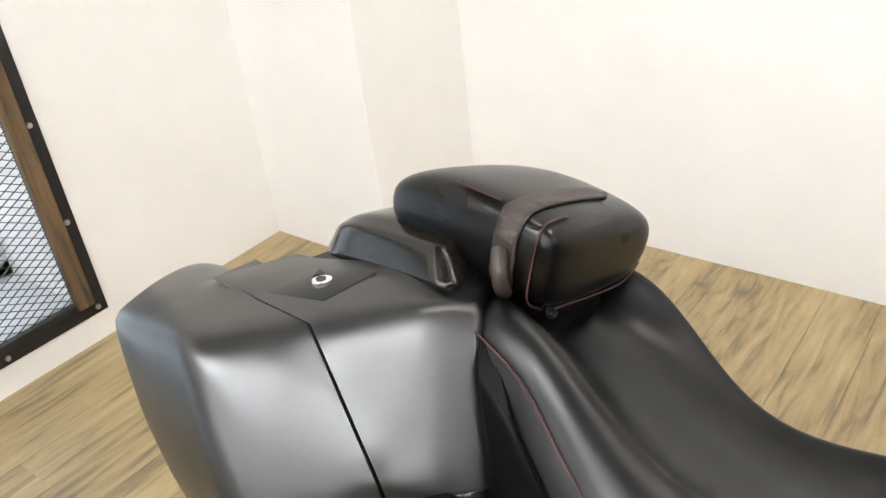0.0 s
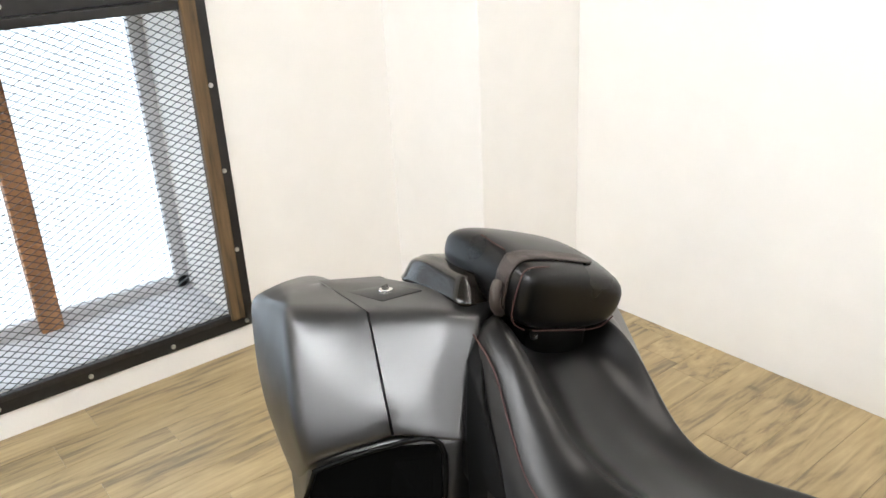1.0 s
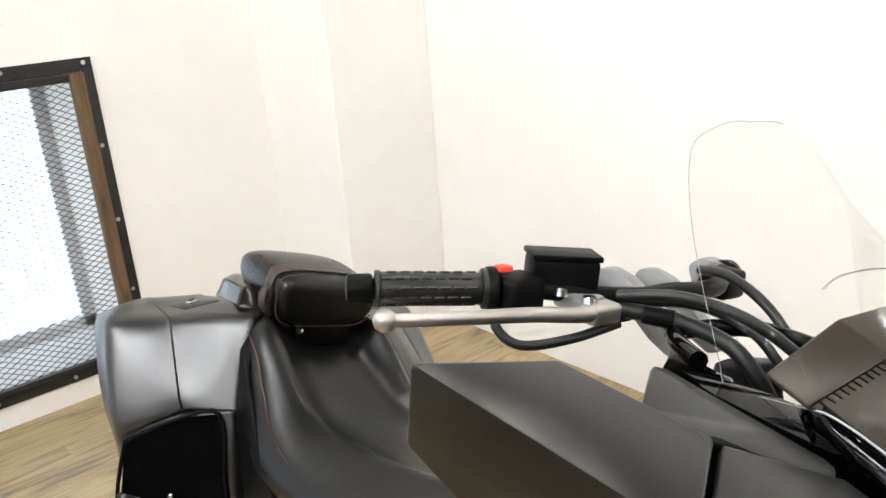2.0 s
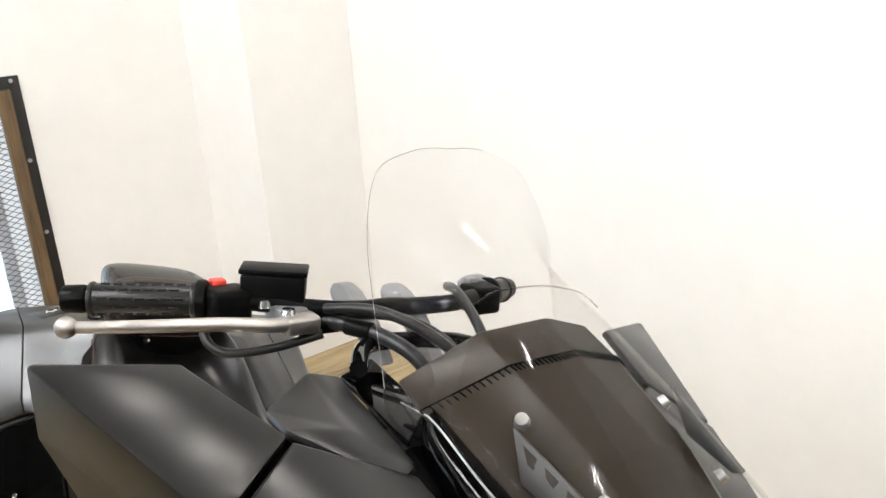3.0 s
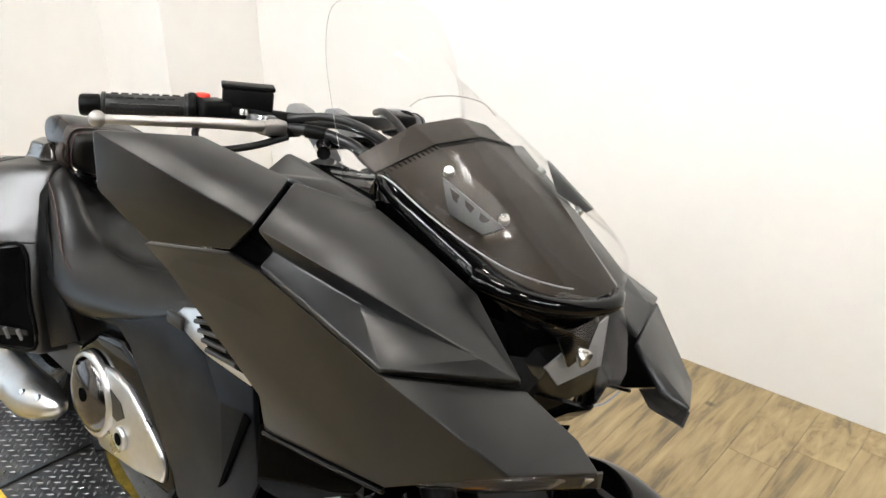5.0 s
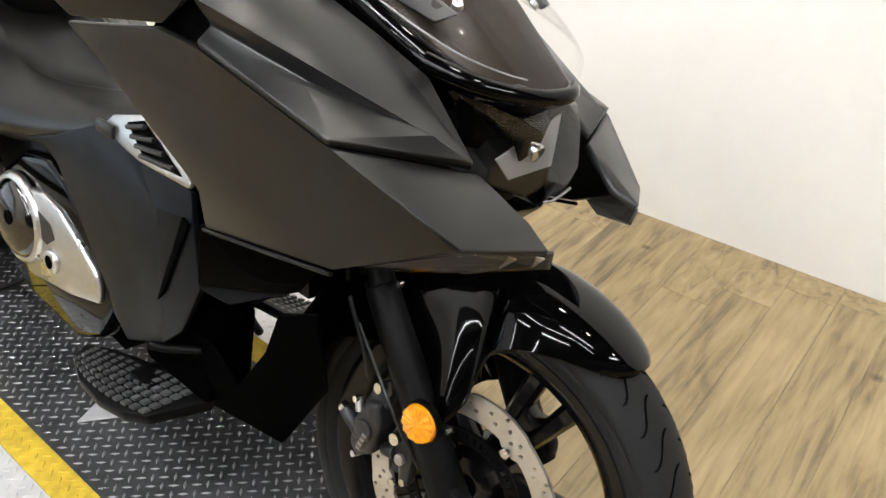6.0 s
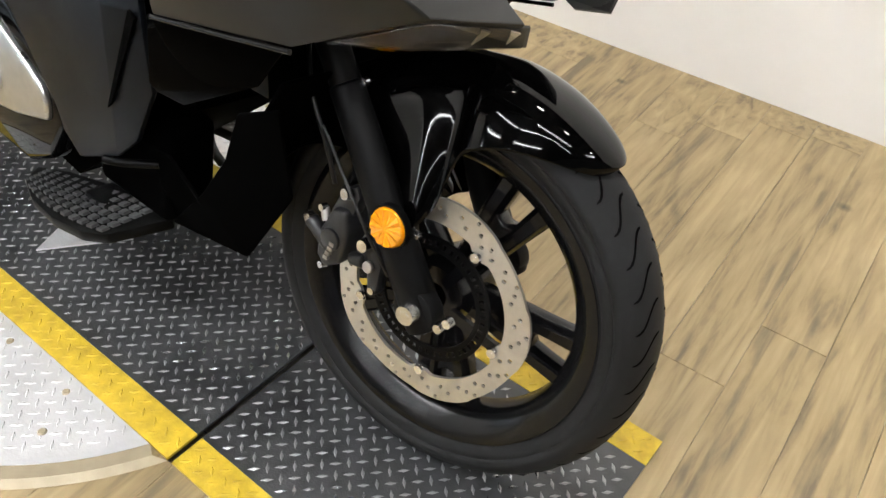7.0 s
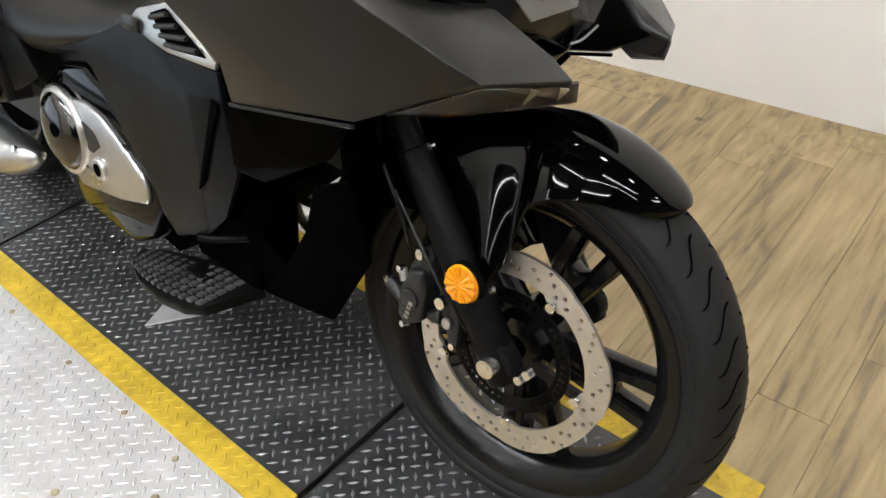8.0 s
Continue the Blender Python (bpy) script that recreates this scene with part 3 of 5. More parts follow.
def tyre(width, radius, r_bead):
    h = width / 2
    crown = [(r_bead, -h * 0.72), (r_bead + 0.006, -h * 0.80), (r_bead + 0.009, -h * 0.78), (r_bead + 0.012, -h * 0.84), (r_bead + 0.026, -h * 0.93), (r_bead + 0.028, -h * 0.915), (r_bead + 0.030, -h * 0.95), (r_bead + (radius - r_bead) * 0.5, -h)]
    for k in range(9):
        a = radians(-72 + 18 * k)
        crown.append((radius - h * 0.78 * (1 - math.cos(a)), h * math.sin(a) * 1.02))
    crown += [(r_bead + (radius - r_bead) * 0.5, h), (r_bead + 0.02, h * 0.86), (r_bead, h * 0.72), (r_bead - 0.006, 0.0), (r_bead, -h * 0.72)]
    return lathe(crown, 96)


def tread(width, radius, count):
    """Curved grooves across the tread, a hair proud as dark inlays that colour in the groove's shade."""
    h = width / 2
    bm = bmesh.new()
    for k in range(count):
        for side in (-1, 1):
            base = 2 * math.pi * (k + (0.5 if side > 0 else 0)) / count
            rows = []
            for i in range(8):
                u = i / 7
                a = radians(9 + 45 * u) * side
                r = radius - h * 0.78 * (1 - math.cos(a)) + 0.0006
                y = h * math.sin(a) * 1.02
                t = base - 0.13 * u + 0.018 * math.sin(u * math.pi * 2)
                w = 0.0034 * math.sin(math.pi * (0.12 + 0.8 * u)) / radius
                rows.append([(r * math.cos(t - w), y, r * math.sin(t - w)), (r * math.cos(t + w), y, r * math.sin(t + w))])
            loft(rows, cap=False, closed=False, bm=bm)
    return bm


front = wheel("front_wheel", 0.092, 0.2345, STEER @ Matrix.Translation(W), "black cast wheel with five twin spokes")
part("tyre", moved(tyre(0.108, 0.3075, 0.236), STEER @ Matrix.Translation(W)), RUBBER, front, "black road tyre with curved grooves", 50)
tagged(part("tread_groove", moved(tread(0.108, 0.3075, 42), STEER @ Matrix.Translation(W)), GROOVE, front), kind="stuff")


def disc_plate(r0, r1, thick, cells=80):
    """A brake disc with stepped lobes and two staggered rows of drilled holes."""
    bm = bmesh.new()

    def at(j, i):
        a = 2 * math.pi * i / cells
        lobe = (i % 16) / 16
        edge = r1 + 0.004 * (1 if lobe < 0.5 else -0.6) * min(1.0, 4 * min(lobe % 0.5, 0.5 - lobe % 0.5) + 0.35)
        inner = r0 - (0.006 if i % 16 in (15, 0, 1) else 0.0)
        r = inner + (edge - inner) * j / 4
        return (r * math.cos(a), 0.0, r * math.sin(a))
    grid = [[bm.verts.new(at(j, i)) for i in range(cells)] for j in range(5)]
    for j in range(4):
        for i in range(cells):
            c = [grid[j][i], grid[j][(i + 1) % cells], grid[j + 1][(i + 1) % cells], grid[j + 1][i]]
            if j == 1 and i % 3 == 0 or j == 2 and i % 3 == 1 or j == 3 and i % 6 == 2:
                m = sum((v.co for v in c), Vector()) / 4
                e1, e2 = (c[1].co - c[0].co).normalized(), (c[3].co - c[0].co).normalized()
                ring = []
                for k in range(8):
                    a = radians(225 + 45 * k)
                    ring.append(bm.verts.new(m + 0.0034 * (math.cos(a) * e1 + math.sin(a) * e2)))
                for k in range(4):
                    bm.faces.new((c[k], c[(k + 1) % 4], ring[(2 * k + 2) % 8], ring[2 * k + 1], ring[2 * k]))
            else:
                bm.faces.new(c)
    got = bmesh.ops.extrude_face_region(bm, geom=bm.faces[:])
    bmesh.ops.translate(bm, vec=(0, thick, 0), verts=[g for g in got["geom"] if isinstance(g, bmesh.types.BMVert)])
    bmesh.ops.recalc_face_normals(bm, faces=bm.faces)
    return bm


DY = -0.068
disc = part("brake_disc", moved(moved(disc_plate(0.122, 0.156, 0.005), Matrix.Rotation(-1.065, 4, "Y")), STEER @ Matrix.Translation(W + Vector((0, DY, 0)))), DISC, front, "drilled wave-edged steel brake disc", 30)
bm = bmesh.new()
for k in range(48):
    a = 2 * math.pi * k / 48
    for r0, r1, half in ((0.076, 0.083, 0.066), (0.083, 0.091, 0.036), (0.091, 0.097, 0.066)):
        loft([[(r * math.cos(a + d), y, r * math.sin(a + d)) for d, y in ((-half, 0.0), (half, 0.0), (half, 0.004), (-half, 0.004))] for r in (r0, r1)], bm=bm)
tagged(part("sensor_ring", moved(bm, STEER @ Matrix.Translation(W + Vector((0, DY + 0.004, 0)))), PLASTIC, front, "black slotted sensor ring", 30), kind="stuff")
bm = bmesh.new()
for k in range(5):
    a = 2 * math.pi * k / 5 + 1.065
    c, s = math.cos(a), math.sin(a)
    loft([[(r * c - w * s, y, r * s + w * c) for w, y in ((-0.008, 0.0), (0.008, 0.0), (0.008, 0.008), (-0.008, 0.008))] for r in (0.035, 0.08, 0.124)], bm=bm)
part("disc_carrier", moved(bm, STEER @ Matrix.Translation(W + Vector((0, DY + 0.006, 0)))), RIM_BLACK, front)
for k in range(5):
    a = 2 * math.pi * k / 5 + 1.065
    p = STEER @ (W + Vector((0.1165 * math.cos(a), DY - 0.002, 0.1165 * math.sin(a))))
    bolt(p, (0.05, -1, 0), 0.0085, 0.004, CHROME, front, "disc_bolt")

# -- fork, fender, caliper --
for side in (-1, 1):
    foot = Vector((0.021, side * 0.100, 0.331))
    head = Vector((-0.262, side * 0.108, 0.742))
    mid = foot.lerp(head, 0.62)
    bm = cyl(foot - (head - foot).normalized() * 0.030, mid, 0.028, 0.023, 24, bevel=0.006)
    cyl(foot + Vector((0, side * -0.01, 0)), foot + Vector((0, side * 0.018, 0)), 0.034, n=24, bm=bm, bevel=0.004)
    leg = part("fork_leg", bm, FORK_BLACK, BIKE, "satin black fork leg", 40)
    part("stanchion", cyl(mid, head, 0.021, n=24), FORK_BLACK, leg, smooth=40)
    bolt(foot + Vector((0, side * 0.016, 0.004)), (0.05, side, 0), 0.017, 0.020, CHROME, leg, "axle_bolt")
    for dx, dz in ((0.040, -0.004), (0.052, 0.012)) if side < 0 else ():
        bolt(foot + Vector((dx, side * 0.004, dz)), (0.05, side, 0), 0.008, 0.01, CHROME, leg, "pinch_bolt")
    ref = foot.lerp(head, 0.285) + Vector((0.030, side * 0.026, -0.003))
    part("reflector", cyl(ref, ref + Vector((0.03, side, 0.1)).normalized() * 0.010, 0.0285, 0.026, 32, bevel=0.002), AMBER, leg, "round amber reflector", 35)
    bm = bmesh.new()
    face, axis = ref + Vector((0.03, side, 0.1)).normalized() * 0.0102, Vector((0.03, side, 0.1)).normalized()
    e1 = axis.cross(Vector((0, 0, 1))).normalized()
    e2 = axis.cross(e1)
    hub = bm.verts.new(face + axis * 0.003)
    rim = [bm.verts.new(face + (e1 * math.cos(a) + e2 * math.sin(a)) * 0.0248 + axis * (0.0025 if k % 2 else 0.0)) for k, a in ((k, 2 * math.pi * k / 24) for k in range(24))]
    for k in range(24):
        bm.faces.new((hub, rim[k], rim[(k + 1) % 24]))
    part("reflector_facet", bm, AMBER, leg)
    part("reflector_rim", cyl(ref - Vector((0, side * 0.006, 0)), ref + Vector((0, side * 0.004, 0)), 0.0302, n=32), PLASTIC, leg, smooth=40)


def fender_ring(a, wide, crown, fall, edge, flare):
    """One rib of the fender at angle a round the wheel: a domed top, a crisp shoulder and a flank that flares to its lower edge."""
    shoulder = crown - fall
    half = [(wide + flare, edge), (wide + 0.48 * flare, 0.55 * shoulder + 0.45 * edge), (wide, shoulder), (0.86 * wide, crown - 0.42 * fall), (0.5 * wide, crown - 0.08 * fall)]
    pts = [(-y, r) for y, r in half] + [(0.0, crown)] + [(y, r) for y, r in half[::-1]]
    pts[-1] = (pts[-1][0], min(edge, 0.11) if a > 1.4 else edge)
    return [STEER @ (W + Vector((r * math.cos(a), y, r * math.sin(a)))) for y, r in pts]


ribs = [(56, 0.014, 0.324, 0.010, 0.312, 0.0), (57.5, 0.036, 0.327, 0.015, 0.306, 0.001), (61, 0.050, 0.330, 0.022, 0.299, 0.003), (66, 0.060, 0.333, 0.030, 0.290, 0.006), (72, 0.068, 0.336, 0.036, 0.279, 0.009),
        (79, 0.074, 0.338, 0.042, 0.265, 0.012), (86, 0.078, 0.339, 0.047, 0.246, 0.016), (90, 0.070, 0.339, 0.050, 0.225, 0.012), (93, 0.059, 0.338, 0.054, 0.150, 0.030), (99, 0.061, 0.337, 0.056, 0.124, 0.048),
        (105, 0.064, 0.336, 0.056, 0.122, 0.050), (109, 0.066, 0.336, 0.054, 0.124, 0.036), (119, 0.073, 0.335, 0.050, 0.150, 0.004), (130, 0.080, 0.334, 0.044, 0.235, 0.010), (145, 0.080, 0.334, 0.034, 0.27, 0.004), (158, 0.078, 0.334, 0.030, 0.29, 0.002), (170, 0.074, 0.334, 0.028, 0.30, 0.0)]
bm = loft([fender_ring(radians(rib[0]), *rib[1:]) for rib in ribs], cap=False, closed=False)
creased(bm, [(lambda a, b: a % 11 == b % 11 and a % 11 in (2, 8), 0.75), (lambda a, b: a % 11 == b % 11 and a % 11 in (0, 10), 0.9),
             (lambda a, b: a // 11 == b // 11 == 8 and (max(a % 11, b % 11) < 3 or min(a % 11, b % 11) > 7), 0.6)])
fender = part("front_fender", bm, GLOSS, BIKE, "gloss black front fender with creased flanks", 75)
m = fender.modifiers.new("thick", "SOLIDIFY")
m.thickness, m.offset = 0.004, -1
m = fender.modifiers.new("soft", "SUBSURF")
m.levels = m.render_levels = 2
for x, z in ((-0.128, 0.596), (-0.008, 0.432), (-0.018, 0.410)):
    bolt((x, -0.097, z), (0, -1, 0), 0.007, 0.006, CHROME, fender, "fender_bolt")

bm = prism([(-0.152, 0.372), (-0.132, 0.418), (-0.108, 0.424), (-0.099, 0.392), (-0.107, 0.338), (-0.136, 0.318), (-0.152, 0.334)], -0.128, -0.080, "y", 0.007, 3)
caliper = part("brake_caliper", bm, CALIPER, BIKE, "dark grey two-piston brake caliper", 40)
part("upper_arm", prism([(-0.146, 0.402), (-0.128, 0.446), (-0.104, 0.462), (-0.096, 0.446), (-0.104, 0.412), (-0.124, 0.396)], -0.116, -0.092, "y", 0.006), CALIPER, caliper, smooth=40)
part("hose_banjo", cyl((-0.172, -0.122, 0.379), (-0.134, -0.122, 0.356), 0.0105, n=16, bevel=0.002), CALIPER, caliper, smooth=40)
part("bleed_nipple", cyl((-0.150, -0.120, 0.408), (-0.142, -0.124, 0.392), 0.006, n=10), LEVER, caliper, smooth=40)
for x, z, r in ((-0.112, 0.448, 0.0095), (-0.174, 0.380, 0.0085), (-0.140, 0.318, 0.006), (-0.150, 0.408, 0.006)):
    bolt((x, -0.118, z), (-0.15, -1, 0.1), r, 0.010, CHROME, caliper)
part("bracket", prism([(-0.092, 0.372), (-0.080, 0.402), (-0.058, 0.400), (-0.042, 0.366), (-0.044, 0.316), (-0.060, 0.312), (-0.066, 0.344)], -0.118, -0.096, "y", 0.006), CALIPER, caliper, "grey cast caliper bracket", 40)
part("slide_boot", cyl((-0.098, -0.112, 0.350), (-0.070, -0.116, 0.362), 0.0095, 0.012, 14, bevel=0.003), HOSE, caliper, "black rubber slide boot", 40)
part("slide_pin", cyl((-0.058, -0.121, 0.362), (-0.058, -0.128, 0.363), 0.0085, n=14, bevel=0.002), LEVER, caliper, smooth=40)
bolt((-0.070, -0.116, 0.390), (0, -1, 0.1), 0.0105, 0.014, CHROME, caliper)
bolt((-0.052, -0.112, 0.322), (0, -1, 0.1), 0.0065, 0.008, CHROME, caliper)
part("piston_housing", cyl((-0.126, -0.126, 0.372), (-0.126, -0.133, 0.372), 0.017, n=24, bevel=0.003), CALIPER, caliper, smooth=40)
bm = bmesh.new()
for k in range(4):
    box((-0.1315 + 0.0028 * k, -0.1345, 0.340 + 0.0085 * k), (-0.1235 + 0.0028 * k, -0.1285, 0.3455 + 0.0085 * k), bm=bm)
part("caliper_mark", bm, LEVER, caliper)
part("brake_hose", tube([(-0.14, -0.118, 0.45), (-0.155, -0.125, 0.50), (-0.19, -0.125, 0.56), (-0.22, -0.11, 0.62)], 0.0034, 8), HOSE, BIKE, smooth=60)
part("sensor_cable", tube([(-0.03, -0.115, 0.36), (-0.06, -0.135, 0.42), (-0.10, -0.137, 0.47), (-0.16, -0.13, 0.53)], 0.0022, 6), HOSE, BIKE, smooth=60)

# -- side fairing, both sides --
RIGHT_A = [(-0.484, -0.424, 1.006), (-0.443, -0.302, 1.003), (-0.321, -0.253, 0.974), (-0.275, -0.3305, 0.936), (-0.308, -0.340, 0.897),
           (-0.420, -0.385, 0.880), (-0.497, -0.412, 0.928)]
FACES_A = [(0, 1, 2, 3), (0, 3, 4, 5, 6)]
RIGHT_B = [(-0.315, -0.251, 0.971), (-0.269, -0.330, 0.933), (-0.272, -0.322, 0.888), (-0.060, -0.318, 0.846), (0.006, -0.170, 0.822),
           (-0.090, -0.150, 0.887), (-0.180, -0.150, 0.915), (-0.262, -0.158, 0.942), (-0.268, -0.308, 0.905), (-0.014, -0.222, 0.853), (-0.150, -0.272, 0.8745)]
FACES_B = [(0, 1, 9, 4, 5, 6, 7), (1, 8, 10, 9), (8, 2, 3, 10), (10, 3, 4, 9)]
RIGHT_C = [(-0.455, -0.372, 0.866), (-0.318, -0.340, 0.890), (-0.272, -0.322, 0.878), (-0.060, -0.318, 0.838), (0.010, -0.165, 0.812),
           (0.070, -0.140, 0.772), (0.112, -0.160, 0.763), (0.064, -0.250, 0.764), (-0.062, -0.292, 0.698), (-0.300, -0.281, 0.647), (-0.312, -0.285, 0.692), (-0.390, -0.302, 0.771), (-0.446, -0.342, 0.829)]
FACES_C = [(3, 4, 5, 6, 7), (0, 1, 2, 3, 7, 8, 9, 10, 11, 12)]
for mirror, side in ((False, "right"), (True, "left")):
    part("upper_rear_panel", shell(RIGHT_A, FACES_A, 0.010, 0.009, (0, -0.7, 0.7), mirror), MATTE, BIKE, "matte black wedge-shaped fairing panel", 30)
    part("upper_front_panel", shell(RIGHT_B, FACES_B, 0.010, 0.008, (0, -0.7, 0.7), mirror), MATTE, BIKE, "matte black creased fairing panel", 52)
    part("lower_panel", shell(RIGHT_C, FACES_C, 0.010, 0.009, (0, -1, 0.2), mirror), MATTE, BIKE, "large matte black pointed fairing panel", 30)
    s = 1 if not mirror else -1
    drop = (lambda ps: ps) if s > 0 else (lambda ps: [far((x, -y, z)) for x, y, z in ps])
    # black shut lines behind the joints
    back = drop([(x, (y + 0.010) * s, z - 0.012) for x, y, z in ((-0.365, -0.235, 0.978), (-0.322, -0.335, 0.935), (-0.350, -0.340, 0.885), (-0.255, -0.300, 0.868), (-0.235, -0.308, 0.905), (-0.270, -0.225, 0.945))])
    part("joint_strip", shell(back, [(0, 1, 4, 5), (1, 2, 3, 4)], 0.004, 0, (0, -s, 0.5)), GROOVE, BIKE)
    trim = drop([(-0.302, -0.281 * s, 0.644), (-0.185, -0.287 * s, 0.668), (-0.062, -0.293 * s, 0.694)])
    part("edge_trim", tube(trim, 0.0030, 10), GLOSS, BIKE, "gloss black lower edge trim", 60)
    # indicator strip under the nose
    lens = [(0.112, -0.158 * s, 0.757), (0.064, -0.246 * s, 0.758), (-0.030, -0.279 * s, 0.711), (0.022, -0.226 * s, 0.712), (0.108, -0.150 * s, 0.735)]
    lamp = part("indicator", shell(drop(lens), [(0, 1, 2, 3, 4)], 0.006, 0.002, (0, -s, -0.3)), SMOKE_LENS, BIKE, "slim smoked indicator lens", 30)
    part("reflector_strip", shell(drop([(x, y * 0.96, z + 0.001) for x, y, z in lens]), [(0, 1, 2, 3, 4)], 0.003, 0, (0, -s, -0.3)), BRACKET, lamp)
    for k in (3, 5):
        u = 0.10 + 0.15 * k
        p, q = Vector(lens[1]).lerp(Vector(lens[0]), u), Vector(lens[3]).lerp(Vector(lens[4]), u)
        facet = [p.lerp(q, 0.15), Vector(lens[1]).lerp(Vector(lens[0]), u + 0.10).lerp(Vector(lens[3]).lerp(Vector(lens[4]), u + 0.10), 0.25), q.lerp(p, 0.2)]
        part("chip", shell(drop([tuple(v + Vector((0.001, -0.002 * s, -0.001 + 0.003 * (k % 2)))) for v in facet]), [(0, 1, 2)], 0.002, 0, (0, -s, -0.3)), ALLOY, lamp, "bright facet")
    # angular pod cover between panel and screen
    pod = [(-0.405, -0.236, 0.961), (-0.444, -0.172, 0.976), (-0.466, -0.120, 0.955), (-0.271, -0.151, 0.946), (-0.262, -0.178, 0.941), (-0.333, -0.248, 0.973), (-0.322, -0.196, 0.968)]
    part("pod_cover", shell(pod, [(0, 1, 6), (1, 2, 3, 6), (0, 6, 5), (5, 6, 3, 4)], 0.012, 0.005, (0, -0.5, 0.8), mirror), MATTE, BIKE, "matte black angular pod cover", 30)
    # gloss cowl edge beside the screen
    cowl = [(-0.330, -0.100 * s, 0.968), (-0.300, -0.142 * s, 0.962), (-0.190, -0.145 * s, 0.925), (-0.100, -0.140 * s, 0.888), (-0.060, -0.118 * s, 0.868), (-0.030, -0.055 * s, 0.855), (-0.020, 0.0, 0.852)]
    upper = [(-0.330, -0.090 * s, 0.985), (-0.300, -0.122 * s, 0.982), (-0.200, -0.122 * s, 0.950), (-0.110, -0.115 * s, 0.915), (-0.075, -0.092 * s, 0.897), (-0.048, -0.045 * s, 0.882), (-0.040, 0.0, 0.880)]
    deep = [(x - 0.03, y * 0.8, z - 0.05) for x, y, z in cowl]
    under = [(x - 0.02, y * 0.7, z - 0.02) for x, y, z in upper]
    soften(part("cowl_edge", loft([drop(under), drop(upper), drop(cowl), drop(deep)], cap=False, closed=False), GLOSS, BIKE, "gloss black cowl edge", 60))

core = [[(x, y, z) for y, z in ((-w, lo), (-w, hi - 0.03), (-w * 0.6, hi), (w * 0.5, hi - 0.01), (w * 0.75, hi - 0.05), (w * 0.75, lo))] for x, w, lo, hi in
        ((-0.43, 0.15, 0.68, 0.90), (-0.33, 0.20, 0.68, 0.930), (-0.20, 0.20, 0.70, 0.890), (-0.08, 0.16, 0.72, 0.845), (-0.03, 0.11, 0.74, 0.80))]
part("fairing_core", loft(core), PLASTIC, BIKE, "black inner fairing frame")

# -- headlight, screen and dash --
lens = [[(-0.058, -0.105, 0.868), (-0.055, -0.03, 0.880), (-0.058, 0.060, 0.868), (-0.045, 0.060, 0.785), (-0.045, -0.02, 0.748), (-0.045, -0.095, 0.772)],
        [(-0.006, -0.078, 0.856), (0.000, -0.02, 0.868), (-0.008, 0.040, 0.862), (0.006, 0.036, 0.790), (0.002, -0.020, 0.742), (-0.006, -0.064, 0.768)],
        [(0.014, -0.045, 0.838), (0.019, -0.01, 0.844), (0.014, 0.022, 0.838), (0.026, 0.016, 0.796), (0.029, -0.006, 0.776), (0.020, -0.038, 0.786)]]
bm = loft(lens, cap=False)
bm.verts.ensure_lookup_table()
bm.faces.new([bm.verts[12 + k] for k in range(6)])
bmesh.ops.recalc_face_normals(bm, faces=bm.faces)
headlight = part("headlight", bm, LENS, BIKE, "clear wedge-shaped headlight", 35)
headlight.visible_shadow = False
bm = loft([[(-0.075, -0.115, 0.862), (-0.075, 0.065, 0.862), (-0.040, 0.070, 0.745), (-0.040, -0.115, 0.745)],
           [(-0.052, -0.080, 0.842), (-0.052, 0.048, 0.842), (-0.046, 0.036, 0.786), (-0.046, -0.060, 0.778)]])
part("headlight_housing", bm, CORE, headlight, "dark headlight bowl", 25)
part("reflector_plate", shell([(-0.0300, -0.078, 0.800), (-0.0300, 0.046, 0.842), (-0.0240, 0.040, 0.776), (-0.0240, -0.052, 0.772)], [(0, 1, 2, 3)], 0.003, 0.001, (1, 0, 0.1)), REFLECTOR, headlight, "grey reflector behind the lens")
# pocket has no depth: the sheet's near-black colour is its shade
part("headlight_pocket", shell([(-0.0230, -0.072, 0.840), (-0.0230, 0.014, 0.842), (-0.0195, -0.008, 0.806), (-0.0190, -0.044, 0.796)], [(0, 1, 2, 3)], 0.003, 0.001, (1, 0, 0.1)), CORE, headlight, "flat dark sheet as pocket shade round the projector")
for y in (-0.030,):
    part("projector", cyl((-0.026, y, 0.815), (-0.004, y, 0.808), 0.009, 0.012, 24, bevel=0.003), CHROME, headlight, "chromed projector lens", 40)
part("chin", shell([(-0.045, -0.108, 0.772), (-0.002, -0.064, 0.762), (0.006, -0.012, 0.740), (0.000, 0.030, 0.765), (-0.045, 0.060, 0.782), (-0.06, 0.06, 0.71), (-0.03, 0.0, 0.705), (-0.06, -0.10, 0.71)],
                   [(0, 1, 7), (1, 2, 6, 7), (2, 3, 5, 6), (3, 4, 5)], 0.008, 0.004, (1, 0, -0.5)), GLOSS, BIKE, "gloss black chin below the headlight", 30)
part("chin_trim", tube([(0.006, -0.012, 0.747), (0.016, -0.004, 0.753), (0.026, 0.010, 0.770)], 0.0016, 6), FIN_GREY, BIKE, smooth=60)

brow = [(-0.110, -0.140, 0.898), (-0.066, -0.116, 0.886), (-0.030, -0.078, 0.878), (-0.008, -0.035, 0.876), (0.000, 0.000, 0.879), (-0.012, 0.026, 0.882)]
part("headlight_brow", tube(brow, lambda u: 0.013 - 0.004 * u, 14), GLOSS, BIKE, "gloss black brow over the headlight", 60)


